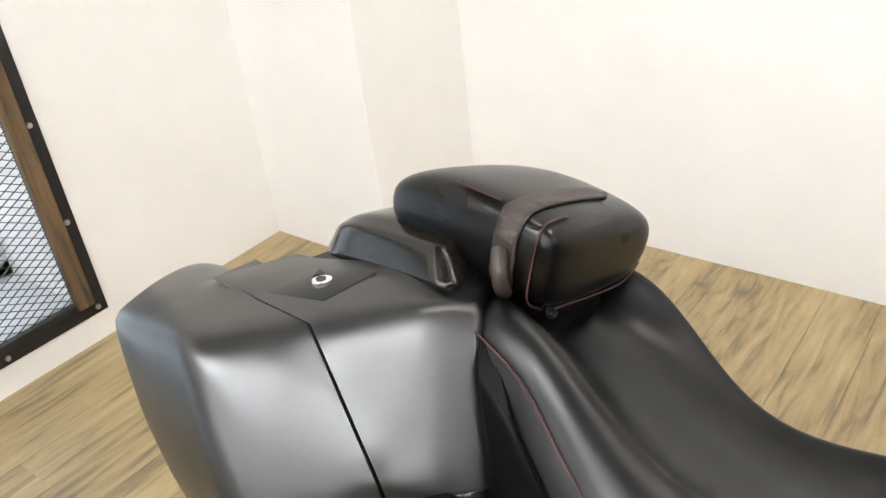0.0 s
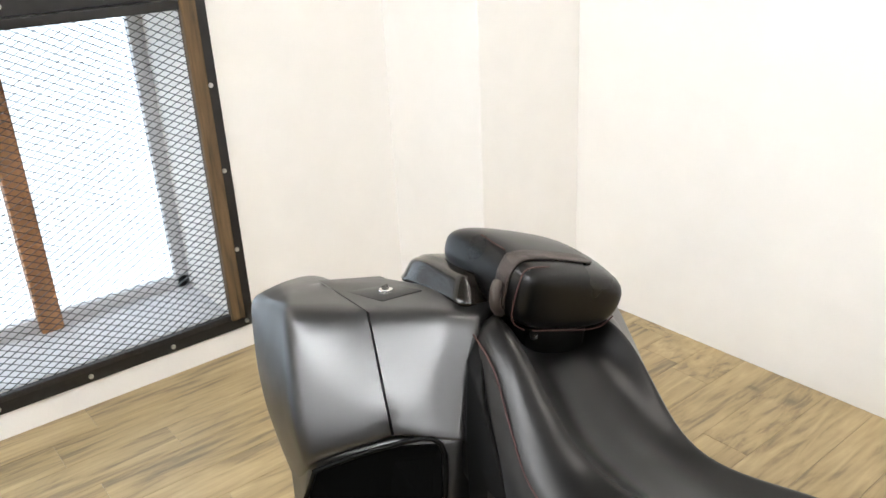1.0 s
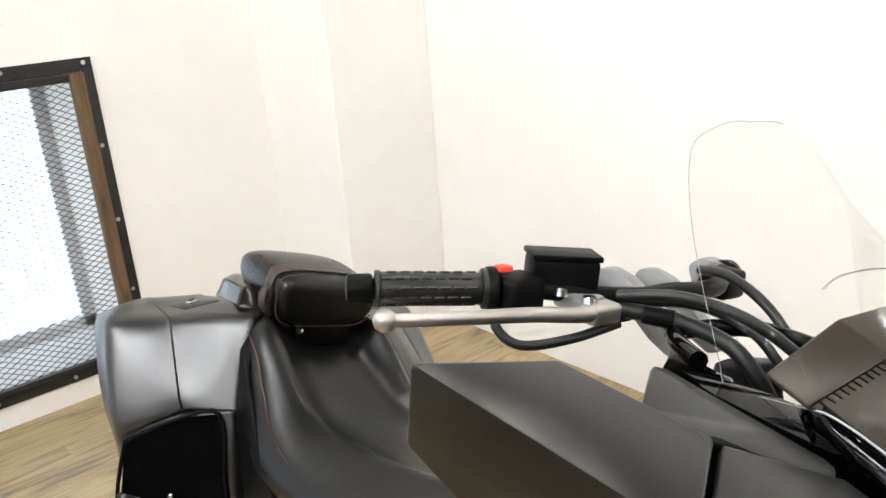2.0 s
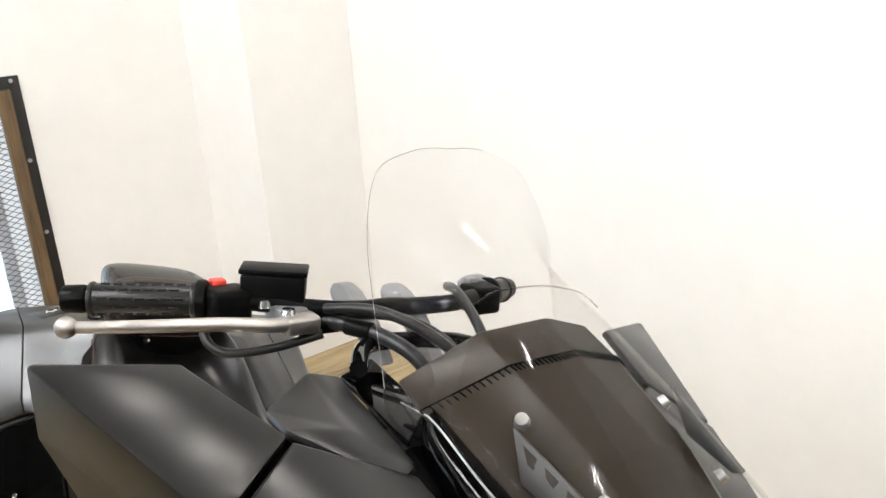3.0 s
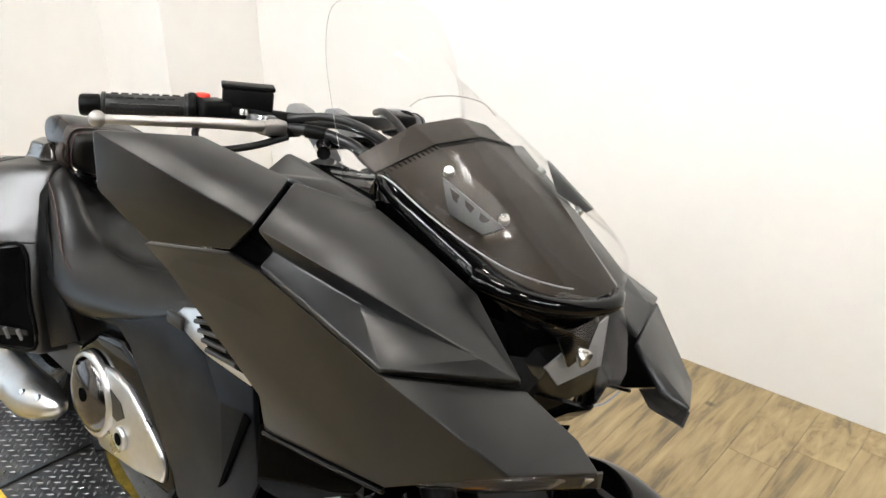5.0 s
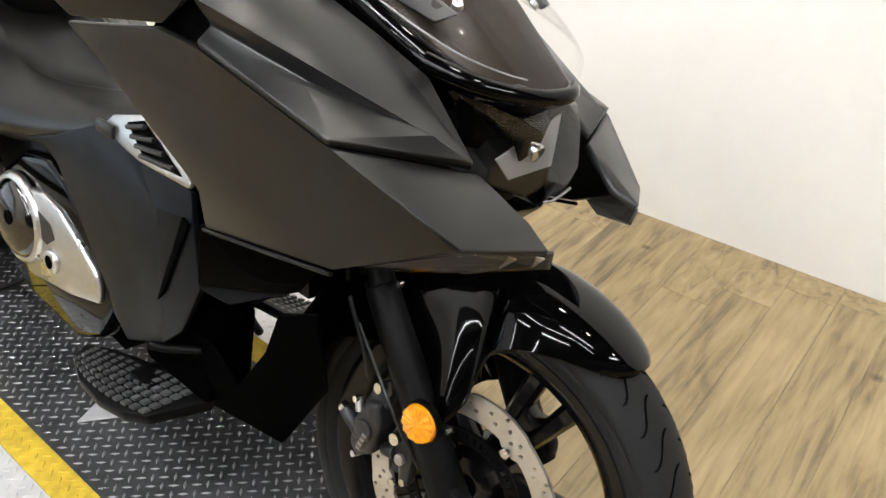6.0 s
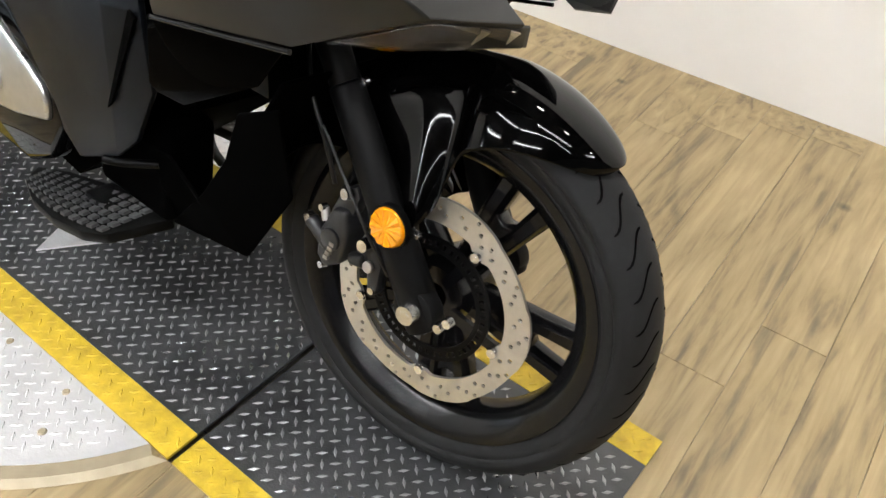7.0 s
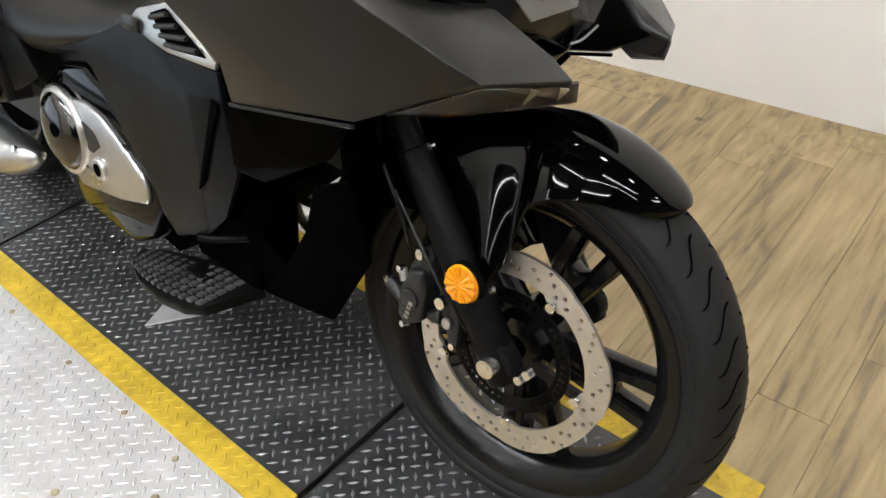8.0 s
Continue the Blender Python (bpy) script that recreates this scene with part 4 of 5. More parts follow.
SCREEN_ROWS = [(-0.018, 0.887, -0.020, 0.020, 0.885), (-0.035, 0.907, -0.050, 0.075, 0.886), (-0.070, 0.938, -0.085, 0.128, 0.897), (-0.130, 0.978, -0.135, 0.150, 0.913), (-0.210, 1.024, -0.210, 0.156, 0.935),
               (-0.300, 1.072, -0.305, 0.150, 0.960), (-0.365, 1.108, -0.412, 0.126, 0.940), (-0.410, 1.132, -0.452, 0.122, 1.020), (-0.455, 1.160, -0.487, 0.116, 1.100), (-0.495, 1.188, -0.512, 0.092, 1.165), (-0.507, 1.200, -0.511, 0.045, 1.193)]


def screen_ring(v):
    """One row across the screen, from the nose to the top edge; centre and edge of each row given above."""
    k = v * (len(SCREEN_ROWS) - 1)
    i = min(int(k), len(SCREEN_ROWS) - 2)
    f = k - i
    row = [[], []]
    get = lambda n: np.array(SCREEN_ROWS[max(0, min(n, len(SCREEN_ROWS) - 1))])
    p0, p1, p2, p3 = get(i - 1), get(i), get(i + 1), get(i + 2)
    if i in (5, 6):
        q = p1 * (1 - f) + p2 * f
    else:
        q = 0.5 * (2 * p1 + (p2 - p0) * f + (2 * p0 - 5 * p1 + 4 * p2 - p3) * f * f + (3 * p1 - p0 - 3 * p2 + p3) * f ** 3)
    cx, cz, ex, half, ez = q
    grow = 1.0 + 0.55 * max(0.0, min(1.0, (v - 0.52) / 0.25))
    return [closer((cx + (ex - cx) * abs(u) ** 2.2, 0.03 + half * u * (grow if u > 0 else 1.0), cz + (ez - cz) * abs(u) ** 2.2)) for u in [k / 10 - 1 for k in range(21)]]


rings = [screen_ring(k / 40) for k in range(41)]
bm = loft(rings, cap=False, closed=False)
screen = part("windscreen", bm, SCREEN, BIKE, "tall clear plastic windscreen", 80)
m = screen.modifiers.new("thick", "SOLIDIFY")
m.thickness, m.offset = 0.002, -1
screen.visible_shadow = False
part("screen_edge", tube([rings[40][k] for k in range(0, 21)], 0.0004, 6, steps=2), EDGE, screen, smooth=60)
part("screen_edge", tube([rings[k][0] for k in range(21, 41)], 0.0004, 6, steps=2), EDGE, screen, smooth=60)
part("screen_edge", tube([rings[k][0] for k in range(3, 22)], 0.0011, 6, steps=2), EDGE, screen, smooth=60)
slant(screen, 0.10)
for side in (-1, 1):
    for x, y, z in ((-0.222, -0.081, 0.993), (-0.138, -0.061, 0.951)) if side < 0 else ((-0.203, 0.085, 0.988), (-0.118, 0.064, 0.955)):
        bolt((x, y, z), (0.4, side * 0.55, 0.75), 0.0074, 0.007, ALLOY, screen, "screen_bolt")
    # cast bracket with openings under the screen
    P = [(-0.230, 0.113, 0.987), (-0.130, 0.096, 0.944), (-0.150, 0.112, 0.931), (-0.207, 0.118, 0.944)]
    br = part("screen_bracket", shell([closer((x, 0.03 + side * (y + 0.002), z)) for x, y, z in P], [(0, 1, 2, 3)], 0.005, 0.002, (0.3, side, 0.5)), BRACKET, BIKE, "grey cast screen bracket", 30)
    Q = [Vector(closer((x, 0.03 + side * (y + 0.0035), z))) for x, y, z in P]
    for k in range(3):
        u0, u1 = 0.14 + 0.26 * k, 0.14 + 0.26 * k + 0.17
        quad = [Q[0].lerp(Q[1], u).lerp(Q[3].lerp(Q[2], u), v) for u, v in ((u0, 0.12), (u1, 0.12), (u1 - 0.03, 0.44), (u0 + 0.05, 0.44))]
        part("bracket_opening", shell([tuple(q) for q in quad], [(0, 1, 2, 3)], 0.002, 0, (0, side, 0)), HOOD, br)
bolt((-0.418, -0.082, 0.945), (0.0, -0.8, 0.6), 0.0095, 0.008, CHROME, BIKE, "screen_corner_bolt")
part("screen_stay", box((-0.445, -0.085, 0.936), (-0.405, -0.060, 0.946), 0.004), ALLOY, BIKE, smooth=40)

# dash hood seen through the screen
hood = [closer(p) for p in ((-0.365, -0.115, 0.985), (-0.350, -0.030, 1.030), (-0.335, 0.050, 1.040), (-0.335, 0.120, 1.020), (-0.350, 0.170, 0.975),
        (-0.318, -0.120, 0.972), (-0.295, -0.035, 1.012), (-0.285, 0.045, 1.020), (-0.290, 0.125, 0.998), (-0.310, 0.175, 0.955),
        (-0.210, -0.110, 0.930), (-0.180, -0.030, 0.965), (-0.170, 0.040, 0.970), (-0.180, 0.110, 0.950), (-0.210, 0.160, 0.91),
        (-0.070, -0.080, 0.868), (-0.040, -0.02, 0.872), (-0.036, 0.03, 0.872), (-0.045, 0.08, 0.868), (-0.070, 0.12, 0.858))]
hood_part = part("dash_hood", shell(hood, [(r * 5 + c, r * 5 + c + 1, r * 5 + c + 6, r * 5 + c + 5) for r in range(3) for c in range(4)], 0.006, 0, (0.4, 0, 1)), HOOD, BIKE, "dark smoked dash hood with a stitched edge", 35)
hood_part.data.update()
edge = hood_part.modifiers.new("rounded", "BEVEL")
edge.width, edge.segments, edge.limit_method, edge.angle_limit = 0.012, 3, "ANGLE", radians(4)
bm = bmesh.new()
for k in range(61):
    u = (k / 60) ** 0.9 * 4
    i = min(int(u), 3)
    p = Vector(hood[5 + i]).lerp(Vector(hood[6 + i]), u - i)
    q = Vector(hood[10 + i]).lerp(Vector(hood[11 + i]), u - i)
    d = (q - p).normalized()
    q2 = p + d * 0.009 + Vector((0, 0.002, 0.001))
    cyl(p + d * 0.001 + Vector((0, 0, 0.001)), q2, 0.0010, n=6, bm=bm)
for i in range(4):
    cyl(Vector(hood[5 + i]) + Vector((0, 0, 0.0008)), Vector(hood[6 + i]) + Vector((0, 0, 0.0008)), 0.0010, n=6, bm=bm)
part("hood_stitch", bm, PLASTIC, BIKE)
part("dash_core", loft([[(-0.35, -0.09, 0.93), (-0.34, 0.01, 0.965), (-0.35, 0.09, 0.93), (-0.35, 0.09, 0.80), (-0.35, -0.09, 0.80)],
                        [(-0.08, -0.06, 0.835), (-0.07, 0.01, 0.84), (-0.08, 0.05, 0.835), (-0.08, 0.05, 0.78), (-0.08, -0.06, 0.78)]]), PLASTIC, BIKE)
part("visor_rim", tube([(-0.376, -0.015, 1.050), (-0.370, 0.005, 1.063), (-0.356, 0.055, 1.069), (-0.342, 0.100, 1.062), (-0.334, 0.125, 1.044)], 0.0010, 6), SMOKE_LENS, BIKE, smooth=60)
deck = [(-0.472, -0.116, 0.952), (-0.300, -0.143, 0.952), (-0.340, -0.098, 0.962), (-0.432, -0.066, 0.950), (-0.340, -0.080, 0.860), (-0.432, -0.056, 0.850), (-0.500, -0.060, 0.955), (-0.500, -0.050, 0.850)]
part("cockpit_deck", shell(deck, [(0, 1, 2, 3), (3, 2, 4, 5), (0, 3, 6), (6, 3, 5, 7)], 0.006, 0.003, (0, -0.3, 1)), GLOSS, BIKE, "gloss black cockpit deck under the screen", 30)
part("cockpit_rim", tube([(-0.43, -0.12, 0.975), (-0.50, -0.06, 0.972), (-0.47, 0.04, 0.972), (-0.40, 0.07, 0.965)], 0.010, 10), GLOSS, BIKE, smooth=60)

# -- handlebar --
def bar_point(y):
    return Vector((-0.560 - 0.55 * max(0.0, abs(y) - 0.09) + 0.02 * y, y, 1.006 - 0.05 * max(0.0, abs(y) - 0.14) - 0.07 * max(0.0, y) - 0.012 * min(1.0, max(0.0, (y + 0.17) / 0.1))))


pts = [bar_point(y) for y in (-0.33, -0.24, -0.17, -0.11, -0.05, 0.0, 0.05, 0.11, 0.17, 0.24, 0.26)]
handlebar = part("handlebar", tube(pts, 0.0115, 14), PLASTIC, BIKE, "black tubular handlebar", 60)
for s in (-1, 1):
    a, b = bar_point(-0.320 if s < 0 else 0.265), bar_point(s * 0.215)
    d = (a - b).normalized()
    bm = cyl(b, a, 0.0175, n=24, bevel=0.003)
    cyl(b - d * 0.002, b + d * 0.008, 0.022, n=24, bm=bm, bevel=0.002)
    cyl(a - d * 0.006, a, 0.020, n=24, bm=bm, bevel=0.002)
    for k in range(7 if s < 0 else 0):
        p = b + d * (0.02 + 0.014 * k)
        for i in range(10):
            t = 2 * math.pi * i / 10
            q = p + d * 0.006 * (i % 2)
            u = Vector((0, 0, 1))
            w = d.cross(u)
            c = q + 0.0175 * (math.cos(t) * u + math.sin(t) * w)
            cyl(c - d * 0.005, c + d * 0.005, 0.0018, n=5, bm=bm)
    grip = part("grip", bm, HOSE, handlebar, "black ribbed rubber grip", 40)
    part("bar_end", cyl(a + d * 0.002, a + d * 0.030, 0.0165, 0.0155, 24, bevel=0.004), PLASTIC, handlebar, "black bar end weight", 40)
    c = bar_point(s * 0.188)
    bm = bmesh.new()
    box((c.x - 0.022, c.y - 0.026, c.z - 0.024), (c.x + 0.024, c.y + 0.024, c.z + 0.016), 0.008, 3, bm)
    cyl(c + d * 0.022, c + d * 0.034, 0.024, n=24, bm=bm, bevel=0.003)
    housing = part("switch_housing", bm, PLASTIC, handlebar, "black switch housing", 40)
    bm = box((c.x - 0.026, c.y - 0.014, c.z + 0.010), (c.x - 0.010, c.y + 0.004, c.z + 0.022), 0.003)
    part("switch", bm, RED if s < 0 else FIN_GREY, housing, "red engine stop switch" if s < 0 else "", 40)
    part("button", box((c.x - 0.026, c.y - 0.018, c.z - 0.014), (c.x - 0.018, c.y + 0.002, c.z - 0.004), 0.002), GLOSS, housing, smooth=40)
# brake fluid reservoir and lever
res = [(-0.603, -0.180), (-0.566, -0.115), (-0.604, -0.093), (-0.641, -0.158)]
bm = prism(res, 1.004, 1.0375, "z", 0.004)
reservoir = part("fluid_reservoir", bm, PLASTIC, BIKE, "black square brake fluid reservoir", 35)
part("lid", prism([(-0.6035 + (x + 0.6035) * 1.05, -0.1365 + (y + 0.1365) * 1.05) for x, y in res], 1.0375, 1.044, "z", 0.002), PLASTIC, reservoir, smooth=35)
part("clamp", box((-0.600, -0.150, 0.985), (-0.556, -0.112, 1.004), 0.005), FIN_GREY, reservoir, smooth=40)
part("plate", box((-0.570, -0.128, 0.972), (-0.548, -0.072, 0.986), 0.004), PLASTIC, reservoir, smooth=40)
lev = [(-0.555, -0.120, 0.990), (-0.545, -0.160, 0.992), (-0.562, -0.215, 0.994), (-0.580, -0.280, 0.994), (-0.600, -0.345, 0.994), (-0.607, -0.362, 0.994)]
lever = part("brake_lever", tube(lev, lambda u: 0.0095 - 0.0035 * u if u < 0.9 else 0.006, 12), LEVER, BIKE, "polished alloy brake lever", 60)
bm = bmesh.new()
bmesh.ops.create_uvsphere(bm, u_segments=20, v_segments=12, radius=0.0115, matrix=Matrix.Translation((-0.607, -0.364, 0.994)))
part("ball_end", bm, LEVER, lever, smooth=80)
part("lever_joint", box((-0.566, -0.150, 0.978), (-0.536, -0.106, 1.000), 0.006, 3), LEVER, lever, smooth=40)
bolt((-0.556, -0.140, 1.000), (0, 0, 1), 0.009, 0.006, CHROME, lever)
bolt((-0.580, -0.158, 1.003), (0, 0, 1), 0.008, 0.008, CHROME, lever)
bm = prism([(-0.655, 0.955), (-0.625, 0.95), (-0.61, 0.97), (-0.620, 0.995), (-0.648, 1.0), (-0.668, 0.985)], 0.185, 0.225, "y", 0.008)
part("left_switch_block", bm, FIN_GREY, BIKE, "grey switch cluster on the far grip", 40)

# hoses and clamp fins in front of the bar
for y0, dz in ((-0.032, 0.0), (0.045, -0.008)):
    fin = [(-0.640, 0.992), (-0.632, 1.004), (-0.615, 1.008), (-0.590, 1.003), (-0.560, 0.988), (-0.530, 0.962), (-0.505, 0.935), (-0.520, 0.928), (-0.548, 0.940), (-0.572, 0.957), (-0.600, 0.974), (-0.632, 0.980)]
    part("bar_riser", prism([(x, z + dz + 0.006) for x, z in fin], y0 - 0.011, y0 + 0.011, "y", 0.005), FIN_GREY, BIKE, "grey curved handlebar riser", 40)
for pts, r in (([(-0.56, -0.09, 1.00), (-0.50, -0.06, 1.012), (-0.44, -0.03, 1.002), (-0.39, 0.0, 0.97), (-0.36, 0.02, 0.93)], 0.0065),
               ([(-0.56, -0.09, 0.985), (-0.51, -0.06, 0.985), (-0.45, -0.035, 0.97), (-0.41, -0.02, 0.93), (-0.40, 0.0, 0.89)], 0.009),
               ([(-0.58, -0.10, 0.985), (-0.52, -0.02, 0.995), (-0.46, 0.02, 0.975), (-0.41, 0.03, 0.93)], 0.006),
               ([(-0.60, 0.12, 1.0), (-0.54, 0.09, 1.01), (-0.47, 0.07, 0.99), (-0.41, 0.06, 0.94)], 0.0065),
               ([(-0.63, -0.20, 0.985), (-0.615, -0.215, 0.965), (-0.590, -0.200, 0.950), (-0.565, -0.150, 0.958), (-0.545, -0.10, 0.975)], 0.0055)):
    part("hose", tube(pts, r, 10), HOSE, BIKE, "black control hose", 60)
part("hose_collar", cyl((-0.535, -0.075, 0.985), (-0.505, -0.058, 0.985), 0.0105, n=16, bevel=0.002), PLASTIC, BIKE, smooth=40)
part("steering_head", cyl((-0.40, 0.02, 0.72), (-0.46, 0.02, 0.94), 0.035, n=20, bevel=0.006), PLASTIC, BIKE, smooth=40)

# -- seat --
def seat_ring(x, top, crest, w_top, w_side, z_side, z_low, w_low):
    lift = crest - top
    swell = 0.016 * max(0.0, 1 - abs(x + 0.88) / 0.26)
    # the far side lies lower under the pad and rises earlier to the tank
    rise = 0.040 * max(0.0, 1 - abs(x + 0.88) / 0.20) - 0.016 * max(0.0, 1 - abs(x + 1.15) / 0.12)
    half = [(0.0, top), (0.5 * w_top, top + 0.06 * lift), (0.82 * w_top, top + 0.62 * lift), (w_top, crest), (w_top + 0.026, crest - 0.014), (0.3 * w_top + 0.7 * w_side, crest * 0.55 + z_side * 0.45), (w_side, z_side), (w_low, z_low)]
    return [(x, -y, z + swell * min(1.0, max(0.0, (y / w_top - 0.5) / 0.3)) * (1.0 if y < w_top + 0.03 else 0.5)) for y, z in half[::-1]] + [(x, 0.76 * y, z + rise * min(1.0, y / w_top)) for y, z in half[1:]]


seat_rows = [(-1.37, 0.676, 0.734, 0.112, 0.190, 0.60, 0.46, 0.20), (-1.33, 0.676, 0.738, 0.124, 0.195, 0.60, 0.46, 0.205), (-1.275, 0.662, 0.722, 0.130, 0.203, 0.58, 0.46, 0.21),
             (-1.215, 0.626, 0.672, 0.133, 0.212, 0.55, 0.46, 0.215), (-1.155, 0.594, 0.630, 0.134, 0.220, 0.53, 0.45, 0.22), (-1.085, 0.578, 0.609, 0.133, 0.220, 0.52, 0.45, 0.22), (-1.00, 0.582, 0.606, 0.128, 0.212, 0.53, 0.47, 0.21),
             (-0.90, 0.602, 0.616, 0.118, 0.202, 0.55, 0.50, 0.205), (-0.80, 0.636, 0.640, 0.112, 0.196, 0.58, 0.53, 0.20), (-0.70, 0.680, 0.672, 0.105, 0.194, 0.62, 0.57, 0.20), (-0.61, 0.712, 0.698, 0.10, 0.192, 0.655, 0.60, 0.19), (-0.52, 0.733, 0.713, 0.09, 0.18, 0.68, 0.62, 0.17)]
seat = soften(part("seat", creased(loft([seat_ring(*r) for r in seat_rows]), [(lambda a, b: a % 15 == b % 15 and a % 15 in (4, 10), 0.45), (lambda a, b: a % 15 == b % 15 == 6 and a > 75, 0.35)]), LEATHER, BIKE, "black leather saddle with red stitched seams"))
for s in (-1,):
    pts = [(-1.345, s * 0.160, 0.706), (-1.275, s * 0.172, 0.680), (-1.215, s * 0.184, 0.626), (-1.155, s * 0.196, 0.578), (-1.085, s * 0.200, 0.556), (-1.00, s * 0.196, 0.552)]
    part("seam", tube(pts, 0.0013, 6), STITCH, seat, "dark red stitched seam", 60)
slant(seat, 0.13)
part("seat_base", box((-1.30, -0.17, 0.40), (-0.55, 0.15, 0.525), 0.02), PLASTIC, BIKE, smooth=40)
soften(part("front_hump", loft([seat_ring(*r) for r in ((-0.54, 0.74, 0.725, 0.08, 0.15, 0.70, 0.60, 0.16), (-0.45, 0.80, 0.78, 0.06, 0.12, 0.72, 0.60, 0.14), (-0.36, 0.84, 0.82, 0.05, 0.10, 0.74, 0.62, 0.12))]), PLASTIC, BIKE, "black plastic hump before the saddle"))

# -- backrest pad with its strap --
def pad_ring(s, w, h, drop=0.0):
    """A cushion ring across the pad at distance s from its front."""
    c = Vector((-1.292 - s * 0.97, -0.012, 0.764 + s * 0.10 - drop))
    u = Vector((0.12, 0, 0.993))
    return [tuple(c + Vector((0, y * w, 0)) + u * (z * h)) for y, z in ((-0.72, -1), (0.55, -0.86), (0.94, -0.34), (1.02, 0.42), (0.93, 0.90), (0.55, 1.04), (-0.55, 1.04), (-0.93, 0.90), (-1.02, 0.42), (-1, -0.66))]


pad = soften(part("backrest_pad", loft([pad_ring(-0.004, 0.078, 0.026), pad_ring(0.0, 0.098, 0.042), pad_ring(0.012, 0.105, 0.050), pad_ring(0.05, 0.108, 0.055, -0.002), pad_ring(0.12, 0.106, 0.055, -0.006), pad_ring(0.19, 0.099, 0.046, -0.002), pad_ring(0.228, 0.088, 0.030, 0.004), pad_ring(0.238, 0.07, 0.016, 0.006)]), LEATHER, BIKE, "black leather backrest pad with red stitching"))


def pad_loop(s, grow):
    return [Vector(p) for p in pad_ring(s, 0.108 * grow, 0.055 * grow)]


a, b = pad_loop(0.036, 0.97), pad_loop(0.064, 0.97)
order = [9, 8, 7, 6, 5]
rows = []
for i in order:
    rows.append([a[i], b[i]])
strap_bm = bmesh.new()
fine = []
for (p0, q0), (p1, q1) in zip(rows, rows[1:]):
    for k in range(4):
        fine.append([p0.lerp(p1, k / 4), q0.lerp(q1, k / 4)])
fine.append(rows[-1])
ctr = sum((r[0] for r in fine), Vector()) / len(fine)
fine = [[v + (v - ctr).normalized() * 0.001 for v in r] for r in fine]
loft(fine, cap=False, closed=False, bm=strap_bm)
strap = part("strap", strap_bm, STRAP, pad, "dark brown leather grab strap", 60)
m = strap.modifiers.new("soft", "SUBSURF")
m.levels = m.render_levels = 2
m = strap.modifiers.new("lie", "SHRINKWRAP")
m.target, m.offset = pad, 0.001
m = strap.modifiers.new("thick", "SOLIDIFY")
m.thickness, m.offset = 0.0025, 1
part("strap_loop", tube([(-1.338, -0.118, 0.733), (-1.332, -0.132, 0.744), (-1.334, -0.134, 0.762), (-1.342, -0.124, 0.776)], 0.0085, 10), STRAP, pad, smooth=60)
part("pad_seam", tube([pad_ring(0.016, 0.1045, 0.0505)[i] for i in (0, 9, 8, 7, 6)], 0.0012, 6), STITCH, pad, "dark red stitched seam", 60)
part("pad_seam", tube([pad_ring(q, 0.103, 0.0535, -0.004)[7] for q in (0.072, 0.10, 0.13)], 0.0011, 6), STITCH, pad, smooth=60)
part("pad_seam", tube([pad_ring(0.004, 0.098, 0.045)[i] for i in (0, 1, 2)], 0.0012, 6), STITCH, pad, smooth=60)
slant(pad, 0.17)
part("pad_foot", box((-1.42, -0.07, 0.66), (-1.325, 0.06, 0.725), 0.012), PLASTIC, BIKE, smooth=40)
bolt((-1.318, -0.062, 0.716), (0.3, -0.6, 0.7), 0.007, 0.006, CHROME, BIKE, "pad_bolt")

# -- rear console --
CONSOLE = material("gloss dark brown plastic", (0.008, 0.006, 0.0045), 0.16, var=0.1, scale=20, spec=0.45)
bm = loft([[(-1.378, -0.162, 0.735), (-1.378, 0.150, 0.735), (-1.402, 0.128, 0.772), (-1.412, 0.10, 0.782), (-1.412, -0.10, 0.782), (-1.402, -0.138, 0.772)],
           [(-1.60, -0.118, 0.700), (-1.60, 0.118, 0.700), (-1.59, 0.112, 0.748), (-1.575, 0.09, 0.765), (-1.575, -0.09, 0.765), (-1.59, -0.112, 0.748)],
           [(-1.64, -0.09, 0.690), (-1.64, 0.09, 0.690), (-1.625, 0.08, 0.725), (-1.615, 0.07, 0.735), (-1.615, -0.07, 0.735), (-1.625, -0.08, 0.725)]])
creased(bm, [(lambda a, b: a // 6 == b // 6 == 0, 1.0), (lambda a, b: a % 6 == b % 6 and a % 6 in (2, 3, 4, 5), 0.45), (lambda a, b: a % 6 in (0, 1) and b % 6 in (0, 1), 0.9), (lambda a, b: a // 6 == b // 6 == 2, 0.5)])
slant(soften(part("rear_console", bm, CONSOLE, BIKE, "gloss dark rear console box"), 3), 0.10)
part("tail", loft([[(-1.45, -0.16, 0.70), (-1.45, 0.16, 0.70), (-1.45, 0.14, 0.50), (-1.45, -0.14, 0.50)], [(-1.82, -0.14, 0.60), (-1.82, 0.14, 0.60), (-1.80, 0.12, 0.48), (-1.80, -0.12, 0.48)]]), PLASTIC, BIKE, "black tail unit", 30)

# -- side bags --
FRONT = [(-1.372, -0.095, 0.752), (-1.362, -0.115, 0.753), (-1.342, -0.150, 0.745), (-1.290, -0.203, 0.615), (-1.278, -0.205, 0.595), (-1.30, -0.05, 0.595)]
BEND = [(-1.442, -0.118, 0.752), (-1.430, -0.148, 0.751), (-1.380, -0.190, 0.746), (-1.315, -0.246, 0.615), (-1.305, -0.244, 0.595), (-1.32, -0.05, 0.595)]
SEAM = [(-1.65, -0.125, 0.704), (-1.665, -0.236, 0.703), (-1.465, -0.258, 0.724), (-1.345, -0.283, 0.615), (-1.336, -0.280, 0.592), (-1.36, -0.05, 0.592)]
LID0 = [(-1.73, -0.130, 0.674), (-1.664, -0.239, 0.703), (-1.4675, -0.2605, 0.7245), (-1.348, -0.286, 0.6155), (-1.339, -0.283, 0.592), (-1.36, -0.10, 0.592)]
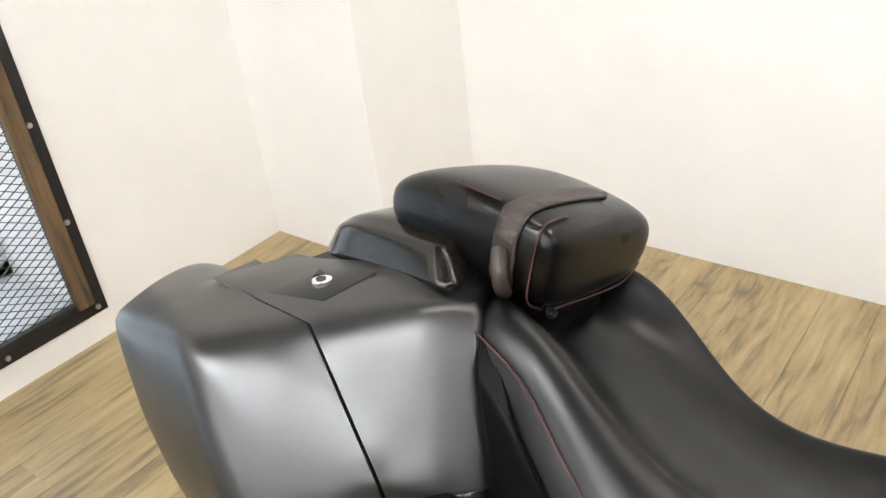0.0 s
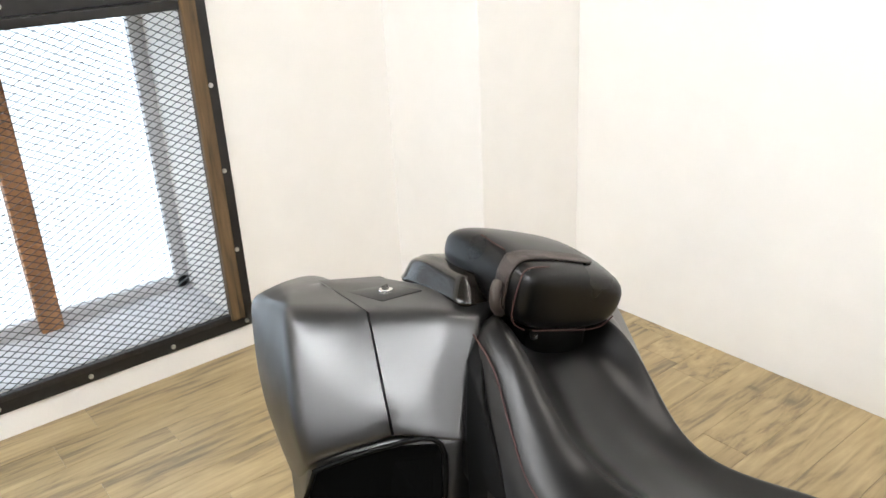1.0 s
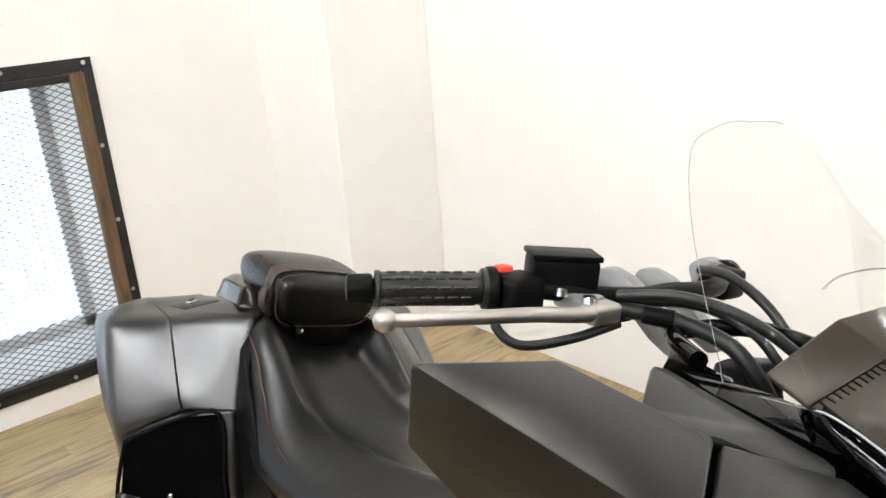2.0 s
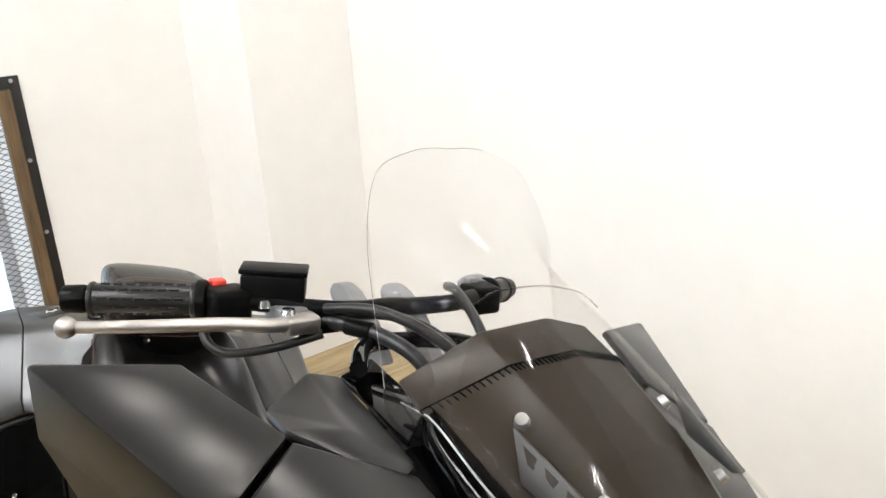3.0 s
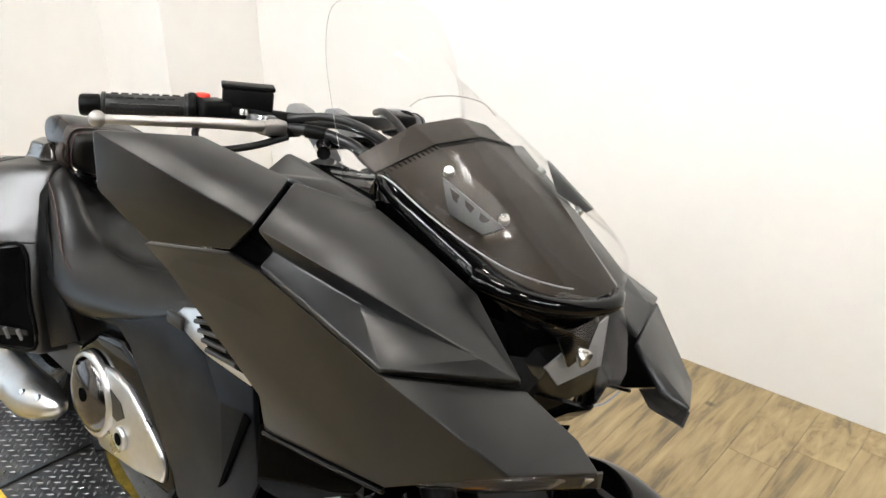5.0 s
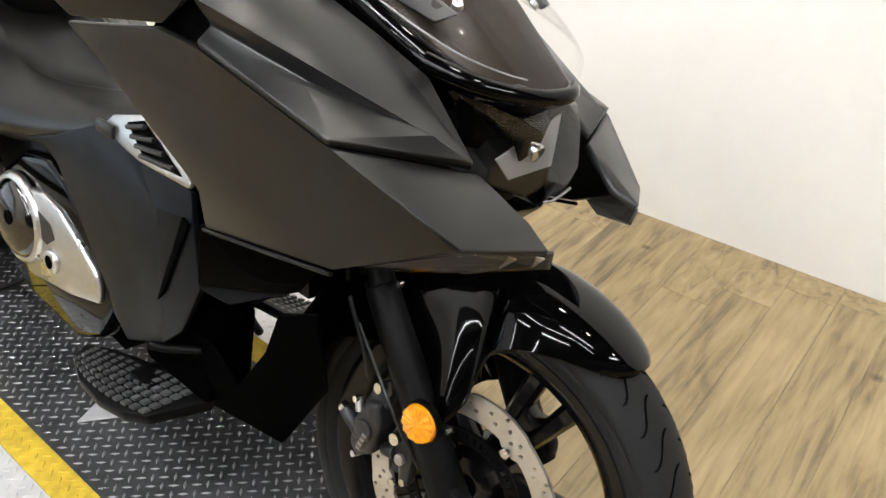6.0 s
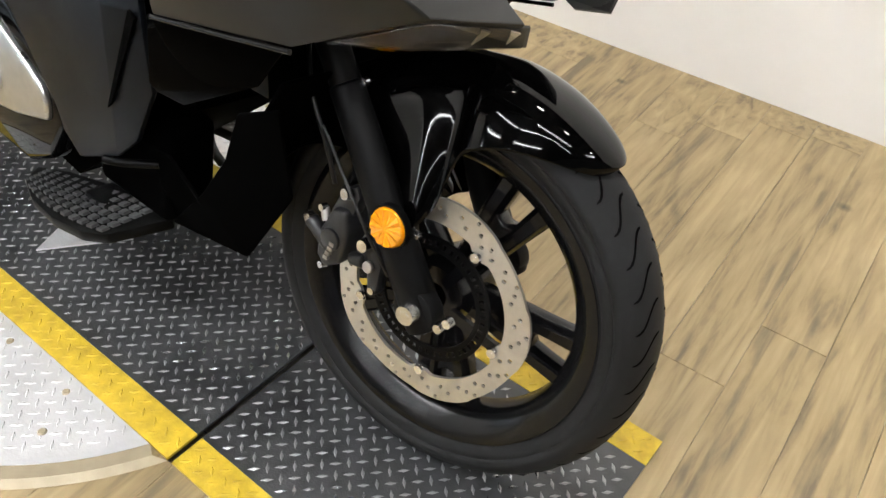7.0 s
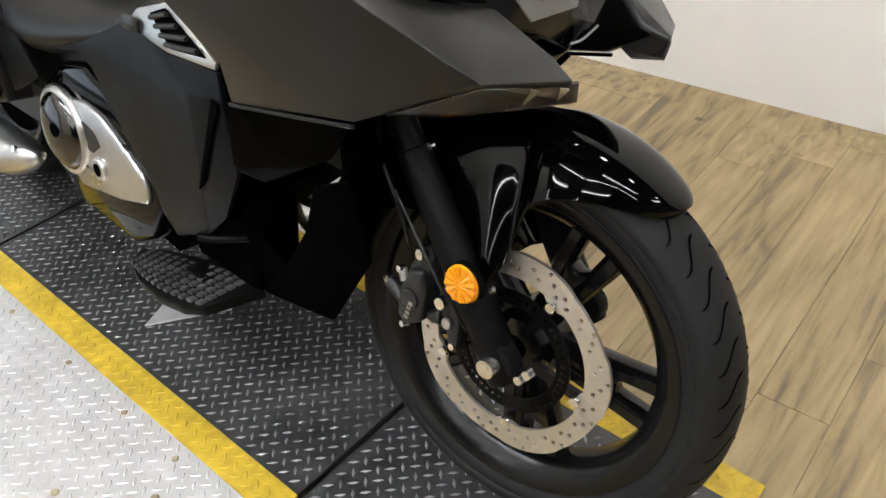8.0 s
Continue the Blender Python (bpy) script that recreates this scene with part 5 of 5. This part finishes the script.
LID1 = [(-1.75, -0.125, 0.672), (-1.655, -0.292, 0.702), (-1.536, -0.354, 0.714), (-1.440, -0.384, 0.588), (-1.41, -0.372, 0.528), (-1.42, -0.05, 0.52)]
LID2 = [(-1.80, -0.10, 0.668), (-1.785, -0.230, 0.676), (-1.722, -0.336, 0.658), (-1.645, -0.352, 0.51), (-1.51, -0.328, 0.385), (-1.50, -0.05, 0.375)]
LID3 = [(-1.89, -0.05, 0.622), (-1.890, -0.17, 0.624), (-1.880, -0.272, 0.612), (-1.765, -0.288, 0.485), (-1.60, -0.268, 0.392), (-1.59, -0.05, 0.38)]
for s in (1, -1):
    side = lambda ring: [(x, y * s, z if s > 0 else z - 0.06) for x, y, z in ring]
    bm = creased(loft([side(FRONT), side(BEND), side(SEAM)]), [(lambda a, b: a // 6 == b // 6 == 2, 1.0), (lambda a, b: a // 6 == b // 6 == 0, 0.85), (lambda a, b: a // 6 == b // 6 == 1, 0.35),
                                                               (lambda a, b: a % 6 == b % 6 == 2, 0.45), (lambda a, b: a % 6 == b % 6 == 4, 0.9), (lambda a, b: a % 6 == b % 6 == 0, 0.9), (lambda a, b: a % 6 == b % 6 == 3, 0.2)])
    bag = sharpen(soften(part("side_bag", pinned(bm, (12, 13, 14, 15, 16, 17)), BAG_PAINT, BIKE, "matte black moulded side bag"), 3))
    bm = creased(loft([side(LID0), side(LID1), side(LID2), side(LID3)]), [(lambda a, b: a // 6 == b // 6 == 0, 1.0), (lambda a, b: a // 6 == b // 6 == 1, 0.9), (lambda a, b: a % 6 == b % 6 == 2, 0.45),
                                                                         (lambda a, b: a % 6 == b % 6 == 4, 0.8), (lambda a, b: a % 6 == b % 6 == 3, 0.1)])
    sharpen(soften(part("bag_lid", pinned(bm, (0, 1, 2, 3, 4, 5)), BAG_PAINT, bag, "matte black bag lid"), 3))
    # lower body; its step pocket is a flat dark sheet
    low_rings = [[(-1.285, -0.212, 0.602), (-1.245, -0.217, 0.350), (-1.245, -0.05, 0.345), (-1.30, -0.05, 0.60)], [(-1.345, -0.284, 0.585), (-1.335, -0.282, 0.345), (-1.335, -0.05, 0.340), (-1.345, -0.05, 0.58)],
                 [(-1.415, -0.364, 0.535), (-1.450, -0.352, 0.345), (-1.450, -0.05, 0.335), (-1.415, -0.05, 0.53)], [(-1.53, -0.345, 0.490), (-1.475, -0.335, 0.345), (-1.475, -0.05, 0.340), (-1.53, -0.05, 0.48)]]
    bm = loft([side(r) for r in low_rings])
    bmesh.ops.bevel(bm, geom=[e for e in bm.edges if e.calc_face_angle(0) > 0.4], offset=0.010, segments=3, profile=0.5, affect="EDGES", clamp_overlap=True)
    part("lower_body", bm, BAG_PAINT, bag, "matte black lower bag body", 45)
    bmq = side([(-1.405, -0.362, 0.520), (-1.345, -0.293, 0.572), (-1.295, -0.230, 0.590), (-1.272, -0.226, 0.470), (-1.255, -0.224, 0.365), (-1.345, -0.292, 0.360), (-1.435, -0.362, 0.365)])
    # no hollow here: the black sheet paints the pocket's shade
    part("pocket_back", shell(bmq, [(1, 2, 3, 4, 5), (0, 1, 5, 6)], 0.003, 0, (0, -s, 0)), GROOVE, bag, "flat dark sheet as the step pocket's shade")
    part("pocket_rim", tube(bmq + [bmq[0]], 0.004, 8, steps=5), PLASTIC, bag, "black pocket rim", 60)
    ledge = side([(-1.425, -0.372, 0.405), (-1.345, -0.300, 0.402), (-1.268, -0.236, 0.402), (-1.268, -0.225, 0.380), (-1.345, -0.290, 0.376), (-1.430, -0.362, 0.378)])
    step = part("step", shell(ledge, [(0, 1, 4, 5), (1, 2, 3, 4)], 0.010, 0.002, (0, -s, 0.5)), GUNMETAL, bag, "ribbed passenger step", 35)
    for k in range(7):
        u = (k + 0.6) / 7.2
        p = Vector(ledge[0]).lerp(Vector(ledge[2]), u)
        q = Vector(ledge[5]).lerp(Vector(ledge[3]), u)
        part("rib", cyl(p + Vector((0, -0.002 * s, 0.003)), q + Vector((0, -0.004 * s, 0)), 0.0045, n=8), FIN_GREY, step, smooth=60)
    bolt(Vector(ledge[1]) + Vector((0, 0.002 * s, 0.022)), (0, -s, 0.2), 0.007, 0.006, CHROME, step)
    if s > 0:
        part("front_cover", shell([(-1.350, -0.135 * s, 0.740), (-1.318, -0.185 * s, 0.70), (-1.272, -0.208 * s, 0.60), (-1.225, -0.218 * s, 0.50), (-1.17, -0.222 * s, 0.40), (-1.05, -0.215 * s, 0.46), (-1.16, -0.214 * s, 0.56), (-1.26, -0.196 * s, 0.66), (-1.33, -0.150 * s, 0.735)],
                                     [(0, 1, 7, 8), (1, 2, 6, 7), (2, 3, 5, 6), (3, 4, 5)], 0.010, 0.004, (0, -s, 0)), PLASTIC, BIKE, "black trim between seat and bag", 40)
# lock and its plate on the bag's top
def bag_top(x, y):
    return 0.7500 + 0.1338 * (x + 1.43) + 0.1924 * (y + 0.148)


plate = [(x, y, bag_top(x, y) + 0.001) for x, y in ((-1.578, -0.236), (-1.545, -0.172), (-1.478, -0.156), (-1.487, -0.222))]
lockplate = part("lock_plate", shell(plate, [(0, 1, 2, 3)], 0.006, 0.002, (0, 0, 1)), MATTE, BIKE, "matte black lock plate", 30)
part("lock", cyl((-1.518, -0.196, 0.724), (-1.519, -0.197, 0.735), 0.0115, n=24, bevel=0.002), CHROME, lockplate, "round chrome lock", 40)
part("lock_face", cyl((-1.519, -0.197, 0.7345), (-1.519, -0.197, 0.7356), 0.0065, n=16), GUNMETAL, lockplate)
part("arrow_mark", shell([(x, y, bag_top(x, y) + 0.0035) for x, y in ((-1.545, -0.178), (-1.530, -0.184), (-1.540, -0.192))], [(0, 1, 2)], 0.002, 0, (0, 0, 1)), GLOSS, lockplate)

# -- engine side, lower covers --
for s in (1, -1):
    cover = [(-1.06, -0.195 * s, 0.512), (-0.86, -0.205 * s, 0.575), (-0.683, -0.205 * s, 0.655), (-0.56, -0.212 * s, 0.632), (-0.405, -0.232 * s, 0.648), (-0.392, -0.236 * s, 0.610), (-0.385, -0.225 * s, 0.50), (-0.44, -0.215 * s, 0.40), (-0.492, -0.215 * s, 0.352),
             (-0.60, -0.212 * s, 0.300), (-0.655, -0.205 * s, 0.322), (-0.690, -0.204 * s, 0.385), (-0.835, -0.208 * s, 0.535), (-0.90, -0.20 * s, 0.545), (-0.47, -0.243 * s, 0.600)]
    part("side_cover", shell(cover, [(0, 1, 12, 13), (1, 2, 3, 14, 8, 12), (3, 4, 5, 14), (5, 6, 7, 8, 14), (8, 9, 10, 11, 12)], 0.012, 0.004, (0, -s, 0)), SIDE_BLACK, BIKE, "black folded engine side cover", 25)
    # slot is not cut: a black sheet paints the shade inside it
    slot = [(-0.404, -0.245 * s, 0.612), (-0.394, -0.242 * s, 0.604), (-0.470, -0.232 * s, 0.455), (-0.488, -0.228 * s, 0.438)]
    part("air_slot", shell(slot, [(0, 1, 2, 3)], 0.004, 0, (0, -s, 0)), GROOVE, BIKE, "wedge-shaped air slot, its shade a flat black sheet")
    frame_v = [(-0.697, -0.204 * s, 0.642), (-0.655, -0.204 * s, 0.676), (-0.549, -0.208 * s, 0.708), (-0.405, -0.232 * s, 0.660), (-0.410, -0.232 * s, 0.648), (-0.556, -0.218 * s, 0.634)]
    vent = part("air_vent", shell(frame_v, [(0, 1, 2, 3, 4, 5)], 0.008, 0.003, (0, -s, 0)), ALLOY, BIKE, "silver louvred air vent", 30)
    # black sheet behind the slats as the vent's inner shade
    part("vent_core", shell([(-0.600, -0.212 * s, 0.682), (-0.556, -0.213 * s, 0.698), (-0.430, -0.232 * s, 0.660), (-0.535, -0.222 * s, 0.645)], [(0, 1, 2, 3)], 0.003, 0, (0, -s, 0)), GROOVE, vent)
    for k in range(4):
        u = 0.12 + 0.25 * k
        p = Vector((-0.600, -0.215 * s, 0.682)).lerp(Vector((-0.535, -0.225 * s, 0.645)), u)
        q = Vector((-0.556, -0.216 * s, 0.698)).lerp(Vector((-0.430, -0.235 * s, 0.660)), u)
        part("slat", tube([p, p.lerp(q, 0.5), q], 0.0042, 8, steps=2), GUNMETAL, vent, smooth=60)
    part("vent_tab", box((-0.690, min(-0.215 * s, -0.205 * s), 0.640), (-0.64, max(-0.215 * s, -0.205 * s), 0.662), 0.004), GUNMETAL, vent, smooth=40)
    surround = [(-1.12, 0.36), (-1.085, 0.44), (-1.00, 0.500), (-0.895, 0.520), (-0.825, 0.497), (-0.695, 0.390), (-0.672, 0.317), (-0.715, 0.235), (-0.80, 0.190), (-1.00, 0.20), (-1.10, 0.27)]
    ring = part("engine_surround", prism(surround, min(-0.150 * s, -0.196 * s), max(-0.150 * s, -0.196 * s), "y", 0.016, 4), GLOSS, BIKE, "gloss black engine surround", 60)
    arm = [(-0.98, 0.440), (-0.905, 0.452), (-0.845, 0.444), (-0.775, 0.408), (-0.712, 0.370), (-0.702, 0.345), (-0.706, 0.314), (-0.81, 0.284), (-0.965, 0.258), (-1.0, 0.29)]
    eng = part("engine_cover", prism(arm, min(-0.18 * s, -0.206 * s), max(-0.18 * s, -0.206 * s), "y", 0.008, 3), ALLOY, BIKE, "cast silver engine cover", 40)
    # hollow drawn as a dark patch on the cover, its shade in the colour
    inset = [(-0.915, 0.412), (-0.87, 0.402), (-0.855, 0.378), (-0.885, 0.356), (-0.915, 0.36)]
    part("cover_hollow", prism(inset, min(-0.2055 * s, -0.2075 * s), max(-0.2055 * s, -0.2075 * s), "y"), GUNMETAL, eng)
    rim = [(0.078, 0.0), (0.091, 0.0), (0.091, -0.006), (0.088, -0.012), (0.082, -0.0155), (0.078, -0.0150), (0.078, 0.0)]
    part("cap_rim", lathe([(r, y * s) for r, y in rim], 48, centre=(-0.995, -0.200 * s, 0.367)), ALLOY, eng, "bright machined rim", 40)
    dome = [(0.0, -0.036), (0.020, -0.0353), (0.040, -0.0325), (0.058, -0.0275), (0.070, -0.0215), (0.079, -0.0145), (0.080, 0.0)]
    part("cap", lathe([(max(r, 0.0005), y * s) for r, y in dome], 48, centre=(-0.995, -0.200 * s, 0.367)), CAP_METAL, eng, "dark polished end cap", 60)
    # proud black disc paints the shade of the cap's hole
    part("cap_hole", cyl((-0.978, -0.228 * s, 0.380), (-0.978, -0.2362 * s, 0.380), 0.014, n=20), GROOVE, eng)
    part("boss", cyl((-0.866, -0.20 * s, 0.330), (-0.866, -0.214 * s, 0.330), 0.026, 0.022, 28, bevel=0.004), ALLOY, eng, smooth=40)
    # likewise a black disc for the shaded bore of the boss
    part("boss_hole", cyl((-0.866, -0.2135 * s, 0.330), (-0.866, -0.2155 * s, 0.330), 0.013, n=20), GROOVE, eng)
    for p in ((-0.700, 0.378), (-0.735, 0.305), (-1.075, 0.43)):
        bolt((p[0], -0.186 * s, p[1]), (0, -s, 0), 0.008, 0.008, CHROME, eng)
    # gloss inner fairing and belly
    low = [(x, y * s, z) for x, y, z in ((-0.338, -0.262, 0.632), (-0.137, -0.228, 0.656), (-0.188, -0.218, 0.590), (-0.297, -0.240, 0.525), (-0.332, -0.255, 0.533), (-0.340, -0.260, 0.544))]
    part("inner_fairing", shell(low, [(0, 1, 2, 3, 4, 5)], 0.006, 0.001, (0, -s, -0.2)), INNER, BIKE, "gloss black inner fairing", 60)
    # belly and keel carry the shade under the fairing in CORE's colour
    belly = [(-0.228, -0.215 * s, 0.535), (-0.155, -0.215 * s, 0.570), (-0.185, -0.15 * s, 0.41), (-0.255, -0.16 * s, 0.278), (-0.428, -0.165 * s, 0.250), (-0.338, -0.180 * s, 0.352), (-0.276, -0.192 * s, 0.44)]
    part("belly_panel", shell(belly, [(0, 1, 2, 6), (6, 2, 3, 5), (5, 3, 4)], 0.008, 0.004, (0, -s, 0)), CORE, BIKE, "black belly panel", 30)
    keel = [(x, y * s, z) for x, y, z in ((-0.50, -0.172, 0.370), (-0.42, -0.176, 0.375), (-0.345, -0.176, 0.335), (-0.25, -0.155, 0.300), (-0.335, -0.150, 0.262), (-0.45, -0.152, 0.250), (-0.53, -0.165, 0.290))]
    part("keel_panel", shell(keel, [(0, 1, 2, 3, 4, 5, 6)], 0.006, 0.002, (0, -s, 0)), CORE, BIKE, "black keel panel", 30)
    # footboard
    top = [(x, y * s, z) for x, y, z in ((-0.800, -0.181, 0.178), (-0.760, -0.228, 0.187), (-0.690, -0.254, 0.191), (-0.610, -0.264, 0.199), (-0.540, -0.256, 0.207), (-0.500, -0.236, 0.215), (-0.440, -0.155, 0.247), (-0.47, -0.130, 0.245), (-0.60, -0.150, 0.226), (-0.72, -0.165, 0.202))]
    board = part("footboard", shell(top, [tuple(range(10))], 0.022, 0.005, (0, -0.3 * s, 1)), PLASTIC, BIKE, "black ribbed rubber footboard", 35)
    a, b, c, d = Vector(top[0]).lerp(Vector(top[8]), 0.1), Vector(top[1]), Vector(top[5]), Vector(top[7])
    up = Vector((-0.15, -0.12 * s, 1)).normalized()
    for i in range(12):
        for j in range(6):
            u, v = (i + 0.7) / 12.6, 0.10 + 0.155 * j
            e = [a.lerp(d, t).lerp(b.lerp(c, t) + Vector((0, -0.085 * s * t * (1 - t), 0)), r) for t, r in ((u, v), (u + 0.045, v), (u + 0.045, v + 0.115), (u, v + 0.115))]
            part("rib", loft([[q + up * 0.001 for q in e], [q.lerp(sum(e, Vector()) / 4, 0.12) + up * 0.006 for q in e]]), BOARD_RUBBER, board)
    part("board_arm", box((-0.62, min(-0.20 * s, -0.14 * s), 0.18), (-0.55, max(-0.20 * s, -0.14 * s), 0.225), 0.008), PLASTIC, BIKE, smooth=40)
    part("pedal", tube([(-0.45, -0.17 * s, 0.345), (-0.49, -0.205 * s, 0.340), (-0.515, -0.222 * s, 0.340)], 0.007, 8), PLASTIC, BIKE, smooth=60)
# fillers below the bodywork, their shade coloured in with CORE
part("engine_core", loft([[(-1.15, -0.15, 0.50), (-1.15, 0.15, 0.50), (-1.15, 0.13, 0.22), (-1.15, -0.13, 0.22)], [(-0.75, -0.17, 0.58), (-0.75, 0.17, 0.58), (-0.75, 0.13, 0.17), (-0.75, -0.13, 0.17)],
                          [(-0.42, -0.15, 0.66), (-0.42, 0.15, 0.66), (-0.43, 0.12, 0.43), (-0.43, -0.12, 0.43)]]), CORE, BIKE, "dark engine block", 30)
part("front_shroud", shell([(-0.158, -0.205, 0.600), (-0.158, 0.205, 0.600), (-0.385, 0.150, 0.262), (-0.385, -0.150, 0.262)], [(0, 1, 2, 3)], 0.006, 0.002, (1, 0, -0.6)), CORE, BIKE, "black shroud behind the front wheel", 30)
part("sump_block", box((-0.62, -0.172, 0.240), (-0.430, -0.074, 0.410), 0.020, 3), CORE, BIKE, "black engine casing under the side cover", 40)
part("radiator", loft([[(-0.36, -0.19, 0.68), (-0.36, 0.19, 0.68), (-0.33, 0.17, 0.55), (-0.33, -0.17, 0.55)], [(-0.22, -0.19, 0.72), (-0.22, 0.19, 0.72), (-0.22, 0.17, 0.55), (-0.22, -0.17, 0.55)]]), PLASTIC, BIKE, "black radiator shroud", 30)

# -- rear wheel, muffler --
rear = Matrix.Translation((-1.640, 0, 0.316))
rw = wheel("rear_wheel", 0.16, 0.218, rear, "black cast rear wheel")
part("tyre", moved(tyre(0.20, 0.316, 0.22), rear), RUBBER, rw, "wide black rear tyre", 50)
part("swing_arm", loft([[(-1.65, y - 0.02, 0.34), (-1.65, y + 0.02, 0.34), (-1.65, y + 0.02, 0.28), (-1.65, y - 0.02, 0.28)] for y in (-0.13,)] + [[(-1.05, y - 0.03, 0.40), (-1.05, y + 0.03, 0.40), (-1.05, y + 0.03, 0.30), (-1.05, y - 0.03, 0.30)] for y in (-0.13,)]), GUNMETAL, BIKE, "grey swing arm", 40)
muff = [(-1.215, -0.180, 0.226), (-1.26, -0.188, 0.216), (-1.38, -0.195, 0.196), (-1.62, -0.195, 0.190)]
muffler = part("muffler", tube(muff, lambda u: 0.010 + 0.046 * min(1, u * 1.7), 28), ALLOY, BIKE, "polished silver muffler", 60)
for p in ((-1.265, -0.212, 0.236), (-1.315, -0.228, 0.232)):
    bolt(p, (0.1, -0.9, 0.4), 0.009, 0.008, CHROME, muffler)
part("stand", tube([(-0.72, 0.13, 0.22), (-0.78, 0.19, 0.12), (-0.80, 0.235, 0.058)], 0.011, 10), PLASTIC, BIKE, "black side stand", 60)

# ---- planks, running across the room ----
PW, PL = 0.128, 0.92
shapes = []
for k in range(3):
    bm = box((0.0004, 0.0004, -0.006), (PW - 0.0004, PL - 0.0004, 0.0), 0.0005, 1)
    me = bpy.data.meshes.new("plank")
    bm.normal_update()
    bm.to_mesh(me)
    bm.free()
    me.materials.append(PLANK)
    shapes.append(me)
rng = random.Random(4)


def in_pit(x, y):
    p = STRIP.inverted() @ Vector((x, y, 0))
    return (p.x ** 2 + p.y ** 2 < (R1 - 0.08) ** 2) or (abs(p.y) < SW + YW - 0.07 and E0 + 0.08 < p.x < E1 - 0.13)


bm = bmesh.new()
for i in range(int((EX - WX) / PW) + 1):
    y = SY + rng.random() * PL - PL
    while y < NY:
        x, y0, y1 = WX + i * PW, max(y, SY), min(y + PL, NY)
        hole = all(in_pit(x + a * PW, y + b * PL) for a in (0, 1) for b in (0, 0.25, 0.5, 0.75, 1))
        if not hole and x < 1.6 and y > -2.2:
            ob = new("plank", shapes[0])
            ob.location, ob.scale = (x, y0, -0.001), (1, (y1 - y0) / PL, 1)
            ob.parent = floor
        elif not hole and y1 - y0 > 0.01:
            box((x + 0.0008, y0 + 0.0008, -0.006), (min(x + PW, EX) - 0.0008, y1 - 0.0008, -0.001), bm=bm)
        y += PL
tagged(link("far_planks", bm, PLANK, floor), kind="stuff")
